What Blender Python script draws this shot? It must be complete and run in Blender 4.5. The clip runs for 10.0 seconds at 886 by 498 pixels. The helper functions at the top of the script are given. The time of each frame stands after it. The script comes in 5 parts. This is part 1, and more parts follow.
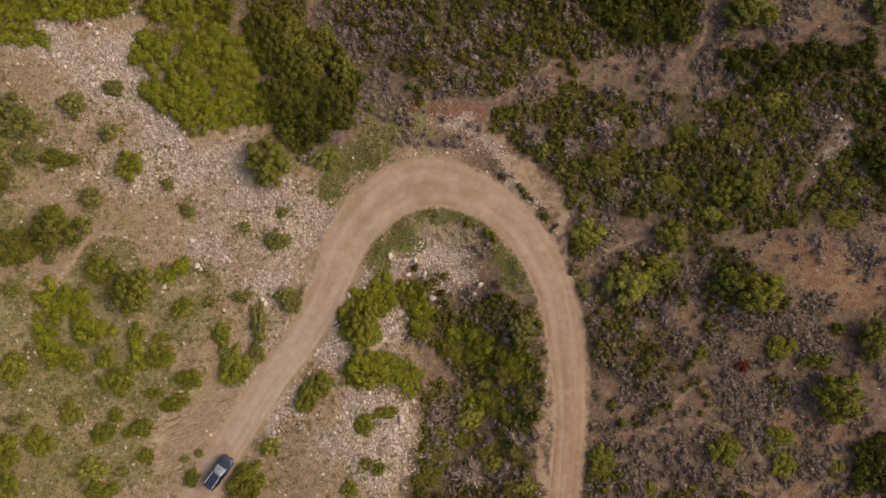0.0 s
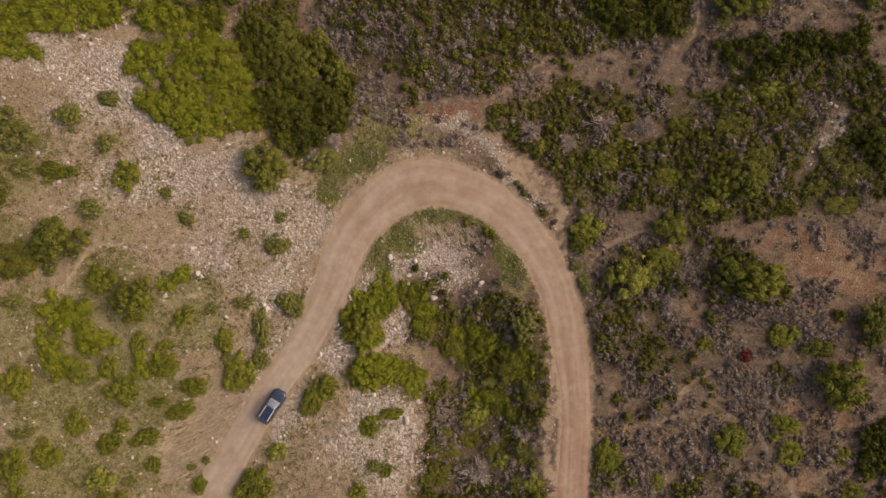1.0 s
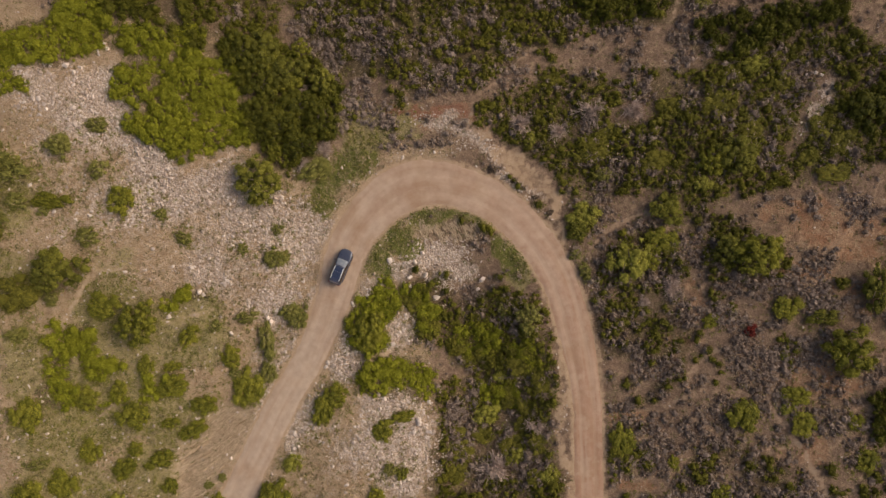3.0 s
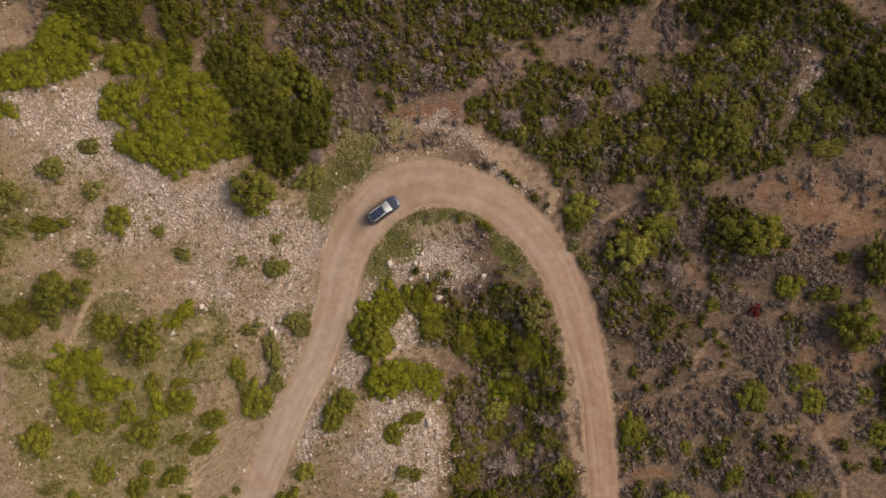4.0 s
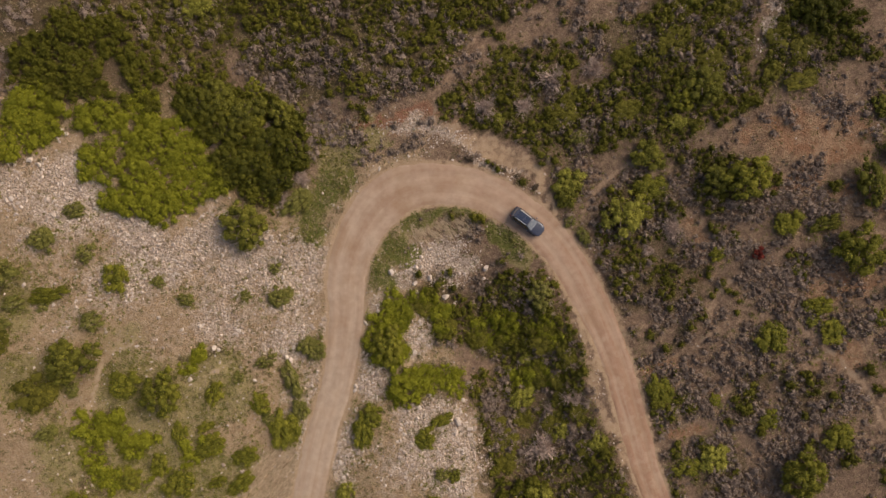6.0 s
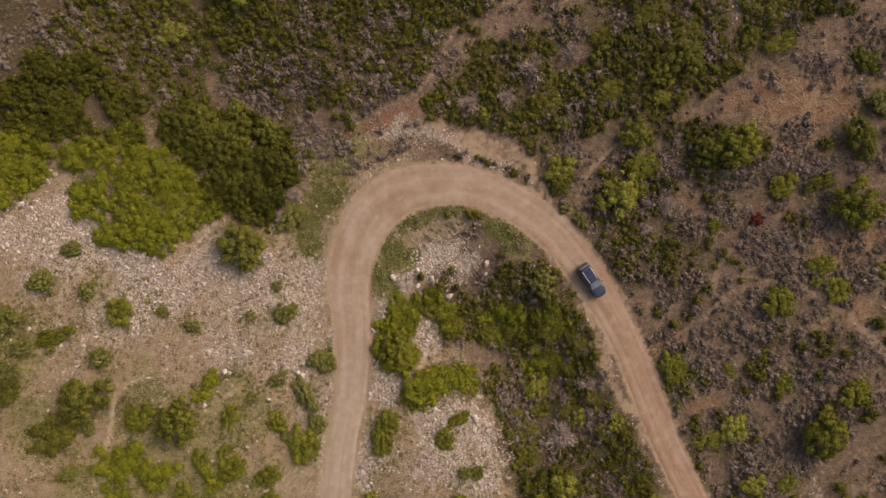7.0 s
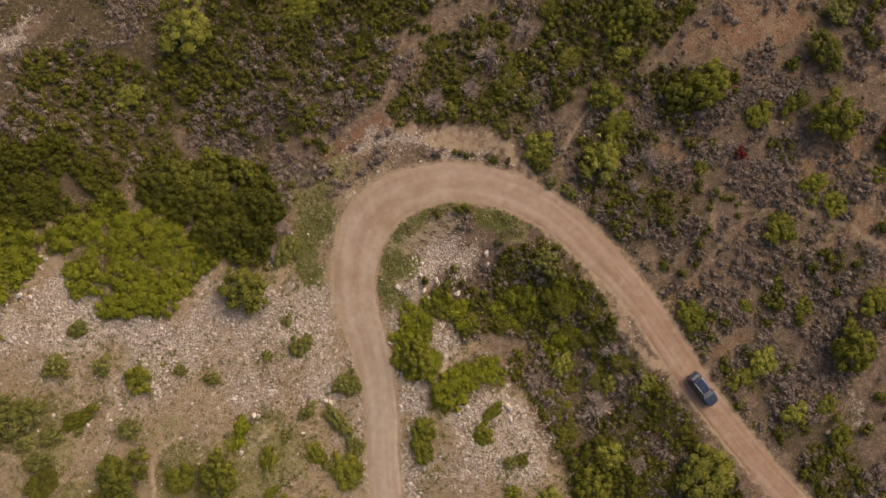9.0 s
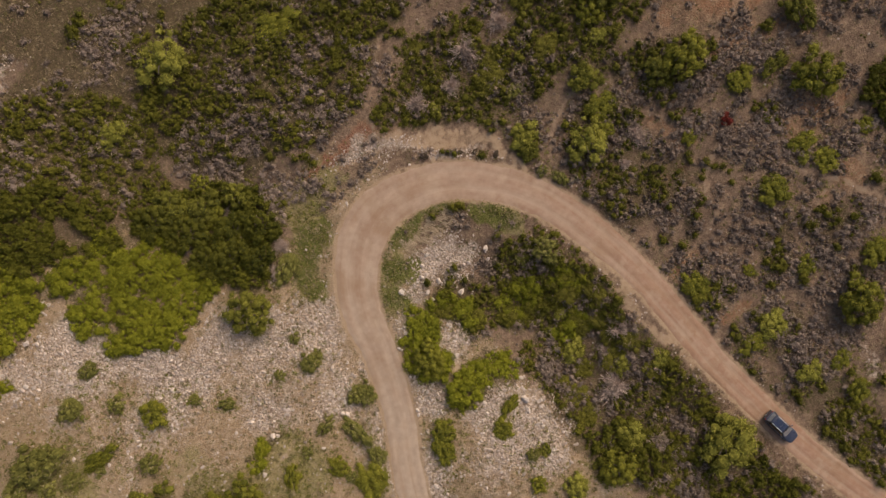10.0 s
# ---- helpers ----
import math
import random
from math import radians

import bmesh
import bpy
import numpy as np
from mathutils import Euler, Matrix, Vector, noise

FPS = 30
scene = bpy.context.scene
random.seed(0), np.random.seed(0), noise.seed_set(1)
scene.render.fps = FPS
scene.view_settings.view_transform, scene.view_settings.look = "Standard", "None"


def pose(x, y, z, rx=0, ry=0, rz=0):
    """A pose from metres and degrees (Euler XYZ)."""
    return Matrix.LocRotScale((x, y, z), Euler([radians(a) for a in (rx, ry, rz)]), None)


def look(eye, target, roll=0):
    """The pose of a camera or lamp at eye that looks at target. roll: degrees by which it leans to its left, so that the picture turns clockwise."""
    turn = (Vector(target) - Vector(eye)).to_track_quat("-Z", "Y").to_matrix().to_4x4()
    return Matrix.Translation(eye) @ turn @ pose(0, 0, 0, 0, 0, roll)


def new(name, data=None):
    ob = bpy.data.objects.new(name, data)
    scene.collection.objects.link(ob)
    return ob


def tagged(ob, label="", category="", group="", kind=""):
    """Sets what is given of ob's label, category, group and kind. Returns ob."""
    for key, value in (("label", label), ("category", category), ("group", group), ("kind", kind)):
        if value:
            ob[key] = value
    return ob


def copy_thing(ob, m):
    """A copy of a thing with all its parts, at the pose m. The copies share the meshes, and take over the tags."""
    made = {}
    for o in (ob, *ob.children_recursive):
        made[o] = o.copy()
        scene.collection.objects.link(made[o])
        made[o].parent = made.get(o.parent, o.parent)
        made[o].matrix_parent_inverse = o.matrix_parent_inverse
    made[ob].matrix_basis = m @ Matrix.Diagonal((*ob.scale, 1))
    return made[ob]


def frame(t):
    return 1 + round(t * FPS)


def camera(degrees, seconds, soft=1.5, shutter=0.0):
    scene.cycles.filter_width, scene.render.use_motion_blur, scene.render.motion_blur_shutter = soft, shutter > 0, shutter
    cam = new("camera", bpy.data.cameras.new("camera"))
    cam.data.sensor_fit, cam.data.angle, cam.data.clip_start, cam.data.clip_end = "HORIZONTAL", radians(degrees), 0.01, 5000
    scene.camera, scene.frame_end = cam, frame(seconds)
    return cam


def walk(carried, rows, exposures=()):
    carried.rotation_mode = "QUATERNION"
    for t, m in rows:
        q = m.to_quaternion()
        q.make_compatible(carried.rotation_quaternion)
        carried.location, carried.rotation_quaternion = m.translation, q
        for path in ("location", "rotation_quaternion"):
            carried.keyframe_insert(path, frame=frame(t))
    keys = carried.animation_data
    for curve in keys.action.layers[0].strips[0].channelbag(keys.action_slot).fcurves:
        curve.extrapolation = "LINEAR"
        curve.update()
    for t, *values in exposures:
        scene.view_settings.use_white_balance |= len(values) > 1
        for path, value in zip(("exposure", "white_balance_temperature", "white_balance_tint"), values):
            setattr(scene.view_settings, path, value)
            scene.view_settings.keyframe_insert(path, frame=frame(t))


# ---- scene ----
# ---------------------------------------------------------------- camera
cam = camera(70.0, 10.0, soft=1.4)
PATH = [
    (0, pose(0.00, -0.00, 74.60, 0, 0, 0.00)),
    (0.5, pose(0.01, -0.01, 74.63, 0, 0, -0.90)),
    (1, pose(0.02, -0.04, 74.67, 0, 0, -1.84)),
    (1.5, pose(0.03, -0.06, 74.70, 0, 0, -2.80)),
    (2, pose(0.10, -0.09, 74.73, 0, 0, -3.84)),
    (2.5, pose(0.14, -0.12, 74.76, 0, 0, -4.95)),
    (4, pose(0.26, -0.21, 74.76, 0, 0, -9.97)),
    (4.5, pose(0.30, -0.25, 74.76, 0, 0, -11.97)),
    (5, pose(0.34, -0.28, 74.76, 0, 0, -14.68)),
    (5.5, pose(0.39, -0.32, 74.76, 0, 0, -17.33)),
    (7, pose(0.53, -0.44, 74.76, 0, 0, -26.37)),
    (7.5, pose(0.58, -0.48, 74.76, 0, 0, -29.24)),
    (8, pose(0.63, -0.52, 74.76, 0, 0, -32.50)),
    (8.5, pose(0.68, -0.57, 74.76, 0, 0, -35.58)),
    (9, pose(0.73, -0.61, 74.76, 0, 0, -38.75)),
    (9.5, pose(0.79, -0.65, 74.76, 0, 0, -41.95)),
    (10, pose(0.84, -0.70, 74.76, 0, 0, -45.34)),
]
walk(cam, PATH, exposures=[(0, -0.28, 6700, 9), (10, -0.28, 6700, 9)])

# ---------------------------------------------------------------- light
SUN_HEIGHT, SUN_TURN = 40.0, 80.0
world = bpy.data.worlds.new("sky")
scene.world = world
world.use_nodes = True
sky = world.node_tree.nodes.new("ShaderNodeTexSky")
sky.sky_type, sky.sun_disc = "NISHITA", False
sky.sun_elevation, sky.sun_rotation = radians(SUN_HEIGHT), radians(SUN_TURN)
sky.air_density, sky.dust_density = 1.0, 6.0
world.node_tree.links.new(sky.outputs[0], world.node_tree.nodes["Background"].inputs[0])
world.node_tree.nodes["Background"].inputs[1].default_value = 0.135
sun = new("sun", bpy.data.lights.new("sun", "SUN"))
sun.data.energy, sun.data.angle, sun.data.color = 1.95, radians(44), (1.0, 0.92, 0.82)
sun.matrix_world = look((20 * math.sin(radians(SUN_TURN)), 20 * math.cos(radians(SUN_TURN)), 20 * math.tan(radians(SUN_HEIGHT))), (0, 0, 0))

# ---------------------------------------------------------------- the lie of the land

def smooth(v):
    """0 to 1 with soft ends."""
    v = np.clip(v, 0.0, 1.0)
    return v * v * (3 - 2 * v)


def chance(i, j, seed):
    """A repeatable number from 0 to 1 for each cell of a lattice."""
    k = (i.astype(np.int64) * 374761393 + j.astype(np.int64) * 668265263 + seed * 974634777) & 0x7FFFFFFF
    k = ((k ^ (k >> 13)) * 1274126177) & 0x7FFFFFFF
    return ((k ^ (k >> 16)) & 0xFFFF) / 65535.0


def grain(x, y, size, seed=0):
    """Smooth value noise from 0 to 1 over the plan, cells of that size in metres."""
    x, y = np.asarray(x, float) / size, np.asarray(y, float) / size
    i, j = np.floor(x), np.floor(y)
    u, v = smooth(x - i), smooth(y - j)
    a, b = chance(i, j, seed), chance(i + 1, j, seed)
    c, d = chance(i, j + 1, seed), chance(i + 1, j + 1, seed)
    return (a * (1 - u) + b * u) * (1 - v) + (c * (1 - u) + d * u) * v


# the road's middle line: x, y and half its width
ROAD_LINE = [
    (-35.6, -41.27, 2),
    (-32.27, -34.93, 2),
    (-28.4, -28.47, 2),
    (-21.47, -17.27, 1.93),
    (-16.6, -10.6, 1.93),
    (-13.07, -3.93, 2.2),
    (-11.87, -0.6, 2.4),
    (-10.13, 2.6, 2.53),
    (-7.73, 5.13, 2.73),
    (-4.93, 7, 2.95),
    (-1.27, 7.87, 2.9),
    (3.07, 6.8, 2.58),
    (7.4, 4.25, 2.45),
    (11.07, -0.27, 2.32),
    (12.87, -3.93, 2.27),
    (13.87, -7.27, 2.2),
    (14.47, -10.6, 2.2),
    (14.87, -13.93, 2.07),
    (15.07, -17.27, 1.93),
    (15, -21.27, 1.87),
    (14.73, -23.93, 1.87),
    (14.27, -29.27, 1.8),
    (13.93, -32.6, 1.75),
    (13.87, -37.27, 1.7),
    (13.93, -43.93, 1.66),
    (14.53, -51.47, 1.66),
    (15.6, -59.27, 1.66),
]


def glide(rows, step):
    """Catmull-Rom line through the rows, cut into short steps."""
    p = np.array(rows, float)
    p = np.vstack([2 * p[0] - p[1], p, 2 * p[-1] - p[-2]])
    out = []
    for k in range(1, len(p) - 2):
        n = max(2, int(np.hypot(*(p[k + 1, :2] - p[k, :2])) / step))
        t = np.linspace(0, 1, n, endpoint=False)[:, None]
        out.append(0.5 * (2 * p[k] + (p[k + 1] - p[k - 1]) * t + (2 * p[k - 1] - 5 * p[k] + 4 * p[k + 1] - p[k + 2]) * t ** 2
                          + (3 * p[k] - p[k - 1] - 3 * p[k + 1] + p[k + 2]) * t ** 3))
    out.append(p[-2:-1])
    return np.vstack(out)


ROAD = glide(ROAD_LINE, 0.5)


def beside(x, y, line=None):
    """Distance to the road's edge (below 0 on the road) or to a line of the plan."""
    x, y = np.atleast_1d(np.asarray(x, float)), np.atleast_1d(np.asarray(y, float))
    line = ROAD if line is None else line
    best = np.full(x.shape, 99.0)
    near = (np.abs(x) < 90) & (np.abs(y) < 90)
    xs, ys, b = x[near], y[near], np.full(near.sum(), 99.0)
    for px, py, half in line:
        b = np.minimum(b, np.hypot(xs - px, ys - py) - half)
    best[near] = b
    return best


def height(x, y):
    """The lie of the land: a hillside, a gully, the hollow inside the bend, a gentle rise."""
    x, y = np.atleast_1d(np.asarray(x, float)), np.atleast_1d(np.asarray(y, float))
    off = beside(x, y)
    up = (x + 12) * -0.861 + (y + 0.6) * 0.507
    z = 0.11 * np.clip(up, 0, 45) + 0.07 * np.clip(x - 18, 0, 50) - 0.06 * np.clip(y - 14, 0, 30)
    z -= 3.0 * np.exp(-((x + 15) / 9) ** 2 - ((y - 26) / 12) ** 2) + 2.2 * np.exp(-((x - 3) / 8) ** 2 - ((y + 18) / 16) ** 2)
    z += 0.7 * (grain(x, y, 7.0, 3) - 0.5)
    return z * smooth(off / 7.0) + 0.16 * (grain(x, y, 1.3, 4) - 0.5) * smooth(off / 1.5) - 0.06 * smooth(-off / 0.5)



# ---------------------------------------------------------------- materials
def nodes_of(name):
    m = bpy.data.materials.new(name)
    m.use_nodes = True
    t = m.node_tree
    return m, t, t.nodes["Principled BSDF"]


class Net:
    """Short hand for a material's nodes."""

    def __init__(self, tree):
        self.t = tree

    def node(self, kind, **inputs):
        n = self.t.nodes.new("ShaderNode" + kind)
        for k, v in inputs.items():
            self.put(n.inputs[k.replace("_", " ")], v)
        return n

    def put(self, socket, v):
        if isinstance(v, bpy.types.NodeSocket):
            self.t.links.new(v, socket)
        elif isinstance(v, tuple):
            socket.default_value = (*v, 1.0) if len(v) == 3 and socket.type == "RGBA" else v
        else:
            socket.default_value = v

    def noise(self, scale, detail=4.0, rough=0.6, seed=0.0):
        co = self.node("TexCoord").outputs["Object"]
        if seed:
            mp = self.node("Mapping", Vector=co)
            mp.inputs["Location"].default_value = (seed, seed * 0.7, seed * 0.3)
            co = mp.outputs[0]
        return self.node("TexNoise", Vector=co, Scale=scale, Detail=detail, Roughness=rough).outputs["Fac"]

    def cells(self, scale, feature="F1", out="Distance"):
        v = self.node("TexVoronoi", Vector=self.node("TexCoord").outputs["Object"], Scale=scale)
        v.feature = feature
        return v.outputs[out]

    def span(self, v, a, b, lo=0.0, hi=1.0):
        n = self.t.nodes.new("ShaderNodeMapRange")
        for i, x in enumerate((v, a, b, lo, hi)):
            self.put(n.inputs[i], x)
        return n.outputs[0]

    def sums(self, op, a, b):
        n = self.t.nodes.new("ShaderNodeMath")
        n.operation, n.use_clamp = op, False
        self.put(n.inputs[0], a), self.put(n.inputs[1], b)
        return n.outputs[0]

    def mix(self, f, a, b, how="MIX"):
        n = self.t.nodes.new("ShaderNodeMix")
        n.data_type, n.blend_type = "RGBA", how
        self.put(n.inputs[0], f), self.put(n.inputs[6], a), self.put(n.inputs[7], b)
        return n.outputs[2]

    def attr(self, name):
        n = self.t.nodes.new("ShaderNodeAttribute")
        n.attribute_name = name
        return n

    def bump(self, height, strength, distance):
        return self.node("Bump", Height=height, Strength=strength, Distance=distance).outputs[0]


def plain(name, colour, rough=0.5, metal=0.0, vary=0.1, scale=8.0, coat=0.0):
    """Paint, metal, rubber: one colour with faint dust and wear."""
    m, t, b = nodes_of(name)
    n = Net(t)
    f = n.noise(scale, 5.0)
    n.put(b.inputs["Base Color"], n.mix(n.span(f, 0.35, 0.75, 0.0, vary * 3), colour, (0.3, 0.22, 0.16)))
    n.put(b.inputs["Roughness"], n.span(f, 0.3, 0.8, rough * 0.85, min(1.0, rough * 1.3)))
    b.inputs["Metallic"].default_value, b.inputs["Coat Weight"].default_value = metal, coat
    return m


def ground_material():
    m, t, b = nodes_of("hillside_soil")
    n = Net(t)
    big, mid, fine = n.noise(0.22, 5.0), n.noise(1.5, 6.0, 0.65, 5.0), n.noise(7.0, 5.0, 0.75, 9.0)
    speck = n.noise(19.0, 3.0, 0.7, 3.0)
    tone = n.node("SeparateColor", Color=n.cells(3.6, "F1", "Color"))
    edge = n.cells(3.6)
    ca, cb = n.node("SeparateColor", Color=n.attr("cover_a").outputs["Color"]), n.node("SeparateColor", Color=n.attr("cover_b").outputs["Color"])
    under = n.attr("cover_c").outputs["Fac"]
    ragged = n.sums("ADD", n.sums("MULTIPLY", n.sums("SUBTRACT", mid, 0.5), 2.2), n.sums("MULTIPLY", n.sums("SUBTRACT", fine, 0.5), 1.6))

    def cover(s):
        return n.span(n.sums("ADD", s, ragged), 0.25, 0.75)

    def soil(dark, light, bit, much=0.8):
        c = n.mix(n.span(mid, 0.32, 0.66), dark, light)
        return n.mix(n.span(fine, 0.46, 0.66, 0.0, much), c, bit)

    dry = soil((0.41, 0.275, 0.168), (0.60, 0.43, 0.285), (0.25, 0.172, 0.086))
    litter = soil((0.185, 0.115, 0.078), (0.42, 0.28, 0.19), (0.095, 0.062, 0.042))
    scree = n.mix(n.span(tone.outputs[0], 0.0, 1.0), (0.39, 0.275, 0.20), (0.77, 0.62, 0.51))
    scree = n.mix(n.span(fine, 0.48, 0.68, 0.0, 0.75), scree, (0.25, 0.175, 0.115))
    red = soil((0.36, 0.195, 0.108), (0.53, 0.345, 0.215), (0.22, 0.125, 0.072), 0.95)
    red = n.mix(n.span(n.noise(0.5, 4.0, 0.6, 21.0), 0.47, 0.62, 0.0, 0.7), red, (0.30, 0.13, 0.066))
    sward = soil((0.33, 0.262, 0.112), (0.46, 0.36, 0.18), (0.22, 0.195, 0.06))
    mould = soil((0.108, 0.077, 0.041), (0.20, 0.138, 0.083), (0.07, 0.057, 0.02))
    turf = soil((0.15, 0.15, 0.035), (0.22, 0.20, 0.06), (0.11, 0.115, 0.022))
    track = soil((0.38, 0.255, 0.16), (0.47, 0.33, 0.215), (0.27, 0.175, 0.105), 0.5)
    path = soil((0.33, 0.22, 0.145), (0.43, 0.30, 0.20), (0.23, 0.15, 0.10), 0.5)
    path = n.mix(cb.outputs[2], soil((0.42, 0.295, 0.185), (0.56, 0.42, 0.28), (0.33, 0.225, 0.14), 0.5), path)
    c = n.mix(cover(cb.outputs[2]), dry, litter)
    c = n.mix(n.sums("MULTIPLY", cover(n.sums("SUBTRACT", ca.outputs[1], 0.12)), 0.85), c, red)
    c = n.mix(n.sums("MULTIPLY", cover(ca.outputs[2]), 0.9), c, sward)
    c = n.mix(cover(n.attr("brick").outputs["Fac"]), c, soil((0.24, 0.098, 0.058), (0.36, 0.165, 0.10), (0.42, 0.27, 0.18), 0.6))
    c = n.mix(cover(ca.outputs[0]), c, scree)
    c = n.mix(cover(under), c, mould)
    c = n.mix(cover(n.attr("turf").outputs["Fac"]), c, turf)
    stone = n.span(tone.outputs[1], 0.86, 0.90, 0.0, n.span(cb.outputs[2], 0.0, 1.0, 0.7, 0.35))
    c = n.mix(n.sums("MULTIPLY", stone, n.span(edge, 0.35, 0.25)), c, (0.50, 0.39, 0.29))
    c = n.mix(n.span(speck, 0.55, 0.72, 0.0, 0.45), c, n.mix(1.0, c, (0.50, 0.44, 0.38), "MULTIPLY"))
    c = n.mix(cover(cb.outputs[1]), c, path)
    c = n.mix(cover(cb.outputs[0]), c, track)
    c = n.mix(n.span(big, 0.3, 0.7, 0.0, 0.3), c, n.mix(1.0, c, (0.74, 0.68, 0.62), "MULTIPLY"))
    n.put(b.inputs["Base Color"], c)
    b.inputs["Roughness"].default_value = 0.95
    b.inputs["Specular IOR Level"].default_value = 0.15
    rough = n.sums("ADD", n.sums("MULTIPLY", edge, n.span(ca.outputs[0], 0.0, 1.0, -0.4, -1.6)), n.sums("MULTIPLY", fine, 1.3))
    flat = n.sums("MAXIMUM", cover(cb.outputs[0]), cover(cb.outputs[1]))
    n.put(b.inputs["Normal"], n.bump(n.sums("ADD", rough, mid), n.span(flat, 0.0, 1.0, 0.9, 0.2), 0.22))
    return m


def road_material():
    m, t, b = nodes_of("packed_earth")
    n = Net(t)
    at = n.node("SeparateColor", Color=n.attr("lane").outputs["Color"])
    across, along, worn = at.outputs[0], at.outputs[1], at.outputs[2]
    big, mid, fine = n.noise(0.35, 4.0), n.noise(1.4, 6.0, 0.6, 4.0), n.noise(14.0, 4.0, 0.7, 2.0)
    streak = n.node("TexNoise", Vector=n.attr("flow").outputs["Vector"], Scale=1.0, Detail=4.0, Roughness=0.6).outputs["Fac"]
    pale = n.mix(n.span(mid, 0.3, 0.7), (0.385, 0.276, 0.20), (0.48, 0.36, 0.267))
    ruddy = n.mix(n.span(mid, 0.3, 0.7), (0.315, 0.165, 0.103), (0.40, 0.23, 0.152))
    base = n.mix(n.span(n.sums("ADD", along, n.sums("MULTIPLY", n.sums("SUBTRACT", big, 0.5), 0.5)), 0.25, 0.8, 0.0, 0.85), pale, ruddy)
    base = n.mix(n.span(n.sums("ADD", worn, n.sums("MULTIPLY", n.sums("SUBTRACT", streak, 0.5), 0.8)), 0.2, 1.0, 0.0, 0.7), base, n.mix(n.span(along, 0.4, 0.75), (0.51, 0.395, 0.30), (0.45, 0.315, 0.22)))
    base = n.mix(n.span(n.noise(0.28, 3.0, 0.55, 7.0), 0.48, 0.66, 0.0, 0.55), base, (0.31, 0.185, 0.108))
    base = n.mix(n.span(n.noise(0.5, 4.0, 0.6, 11.0), 0.5, 0.68, 0.0, 0.5), base, (0.50, 0.365, 0.26))
    base = n.mix(n.span(streak, 0.5, 0.32, 0.0, 0.36), base, (0.29, 0.165, 0.10))
    base = n.mix(n.span(streak, 0.52, 0.7, 0.0, 0.34), base, (0.52, 0.385, 0.285))
    base = n.mix(n.span(fine, 0.55, 0.8, 0.0, 0.5), base, (0.27, 0.175, 0.11))
    n.put(b.inputs["Base Color"], base)
    b.inputs["Roughness"].default_value = 0.95
    b.inputs["Specular IOR Level"].default_value = 0.15
    n.put(b.inputs["Normal"], n.bump(n.sums("ADD", fine, n.sums("MULTIPLY", mid, 2.0)), 0.35, 0.06))
    return m


def leaf_material(name, dark, light, dry=None, share=0.0):
    """Foliage: each leaf differs, each clump has its own tint, which also carries painted inner shade."""
    m, t, b = nodes_of(name)
    n = Net(t)
    leaf = n.node("NewGeometry").outputs["Random Per Island"]
    clump = n.attr("tint").outputs["Fac"]
    own = n.node("ObjectInfo").outputs["Random"]
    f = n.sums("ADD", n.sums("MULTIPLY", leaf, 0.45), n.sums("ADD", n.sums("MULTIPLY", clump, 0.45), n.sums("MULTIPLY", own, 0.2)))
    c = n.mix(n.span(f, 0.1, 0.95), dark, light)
    if dry:
        c = n.mix(n.span(clump, 1.0 - share, 1.02 - share), c, dry)
    n.put(b.inputs["Base Color"], c)
    b.inputs["Roughness"].default_value = 0.7
    b.inputs["Specular IOR Level"].default_value = 0.1
    return m


def stone_material(name, a, c):
    m, t, b = nodes_of(name)
    n = Net(t)
    f = n.noise(3.5, 6.0, 0.65)
    own = n.node("NewGeometry").outputs["Random Per Island"]
    col = n.mix(n.span(n.sums("ADD", n.sums("MULTIPLY", own, 0.8), n.sums("MULTIPLY", f, 0.5)), 0.2, 1.1), a, c)
    n.put(b.inputs["Base Color"], col)
    b.inputs["Roughness"].default_value = 0.9
    n.put(b.inputs["Normal"], n.bump(f, 0.5, 0.05))
    return m


SOIL, EARTH = ground_material(), road_material()
MAT_LEAF = leaf_material("mastic_leaves", (0.094, 0.097, 0.009), (0.255, 0.245, 0.020))
OLIVE_LEAF = leaf_material("bramble_leaves", (0.066, 0.061, 0.009), (0.190, 0.168, 0.021), (0.20, 0.15, 0.095), 0.10)
DWARF_LEAF = leaf_material("dwarf_leaves", (0.10, 0.085, 0.03), (0.27, 0.21, 0.10), (0.33, 0.25, 0.15), 0.3)
DARK_LEAF = leaf_material("oak_leaves", (0.032, 0.034, 0.005), (0.125, 0.115, 0.013))
DEEP_LEAF = leaf_material("laurel_leaves", (0.052, 0.052, 0.009), (0.235, 0.212, 0.032))
BUSH_LEAF = leaf_material("shrub_leaves", (0.080, 0.079, 0.011), (0.275, 0.245, 0.030))
TUSSOCK = leaf_material("dried_tussock", (0.075, 0.052, 0.037), (0.18, 0.13, 0.085))
SCRUB_LEAF = leaf_material("scrub_leaves", (0.066, 0.060, 0.010), (0.205, 0.175, 0.026))
PALE_LEAF = leaf_material("pine_needles", (0.125, 0.115, 0.018), (0.38, 0.345, 0.062))
HEATH_LEAF = leaf_material("heath_twigs", (0.122, 0.085, 0.064), (0.43, 0.322, 0.255), (0.17, 0.145, 0.055), 0.13)
DEAD_TWIG = leaf_material("dead_twigs", (0.24, 0.165, 0.135), (0.58, 0.44, 0.36))
RED_LEAF = leaf_material("red_leaves", (0.12, 0.018, 0.012), (0.24, 0.045, 0.03))
STRAW = leaf_material("dry_grass_blades", (0.28, 0.20, 0.11), (0.55, 0.42, 0.27), (0.10, 0.11, 0.025), 0.3)
STRAW_PALE = leaf_material("pale_straw", (0.30, 0.205, 0.12), (0.70, 0.53, 0.36))
HERB_LEAF = leaf_material("herb_leaves", (0.105, 0.098, 0.022), (0.285, 0.255, 0.065), (0.32, 0.25, 0.13), 0.14)
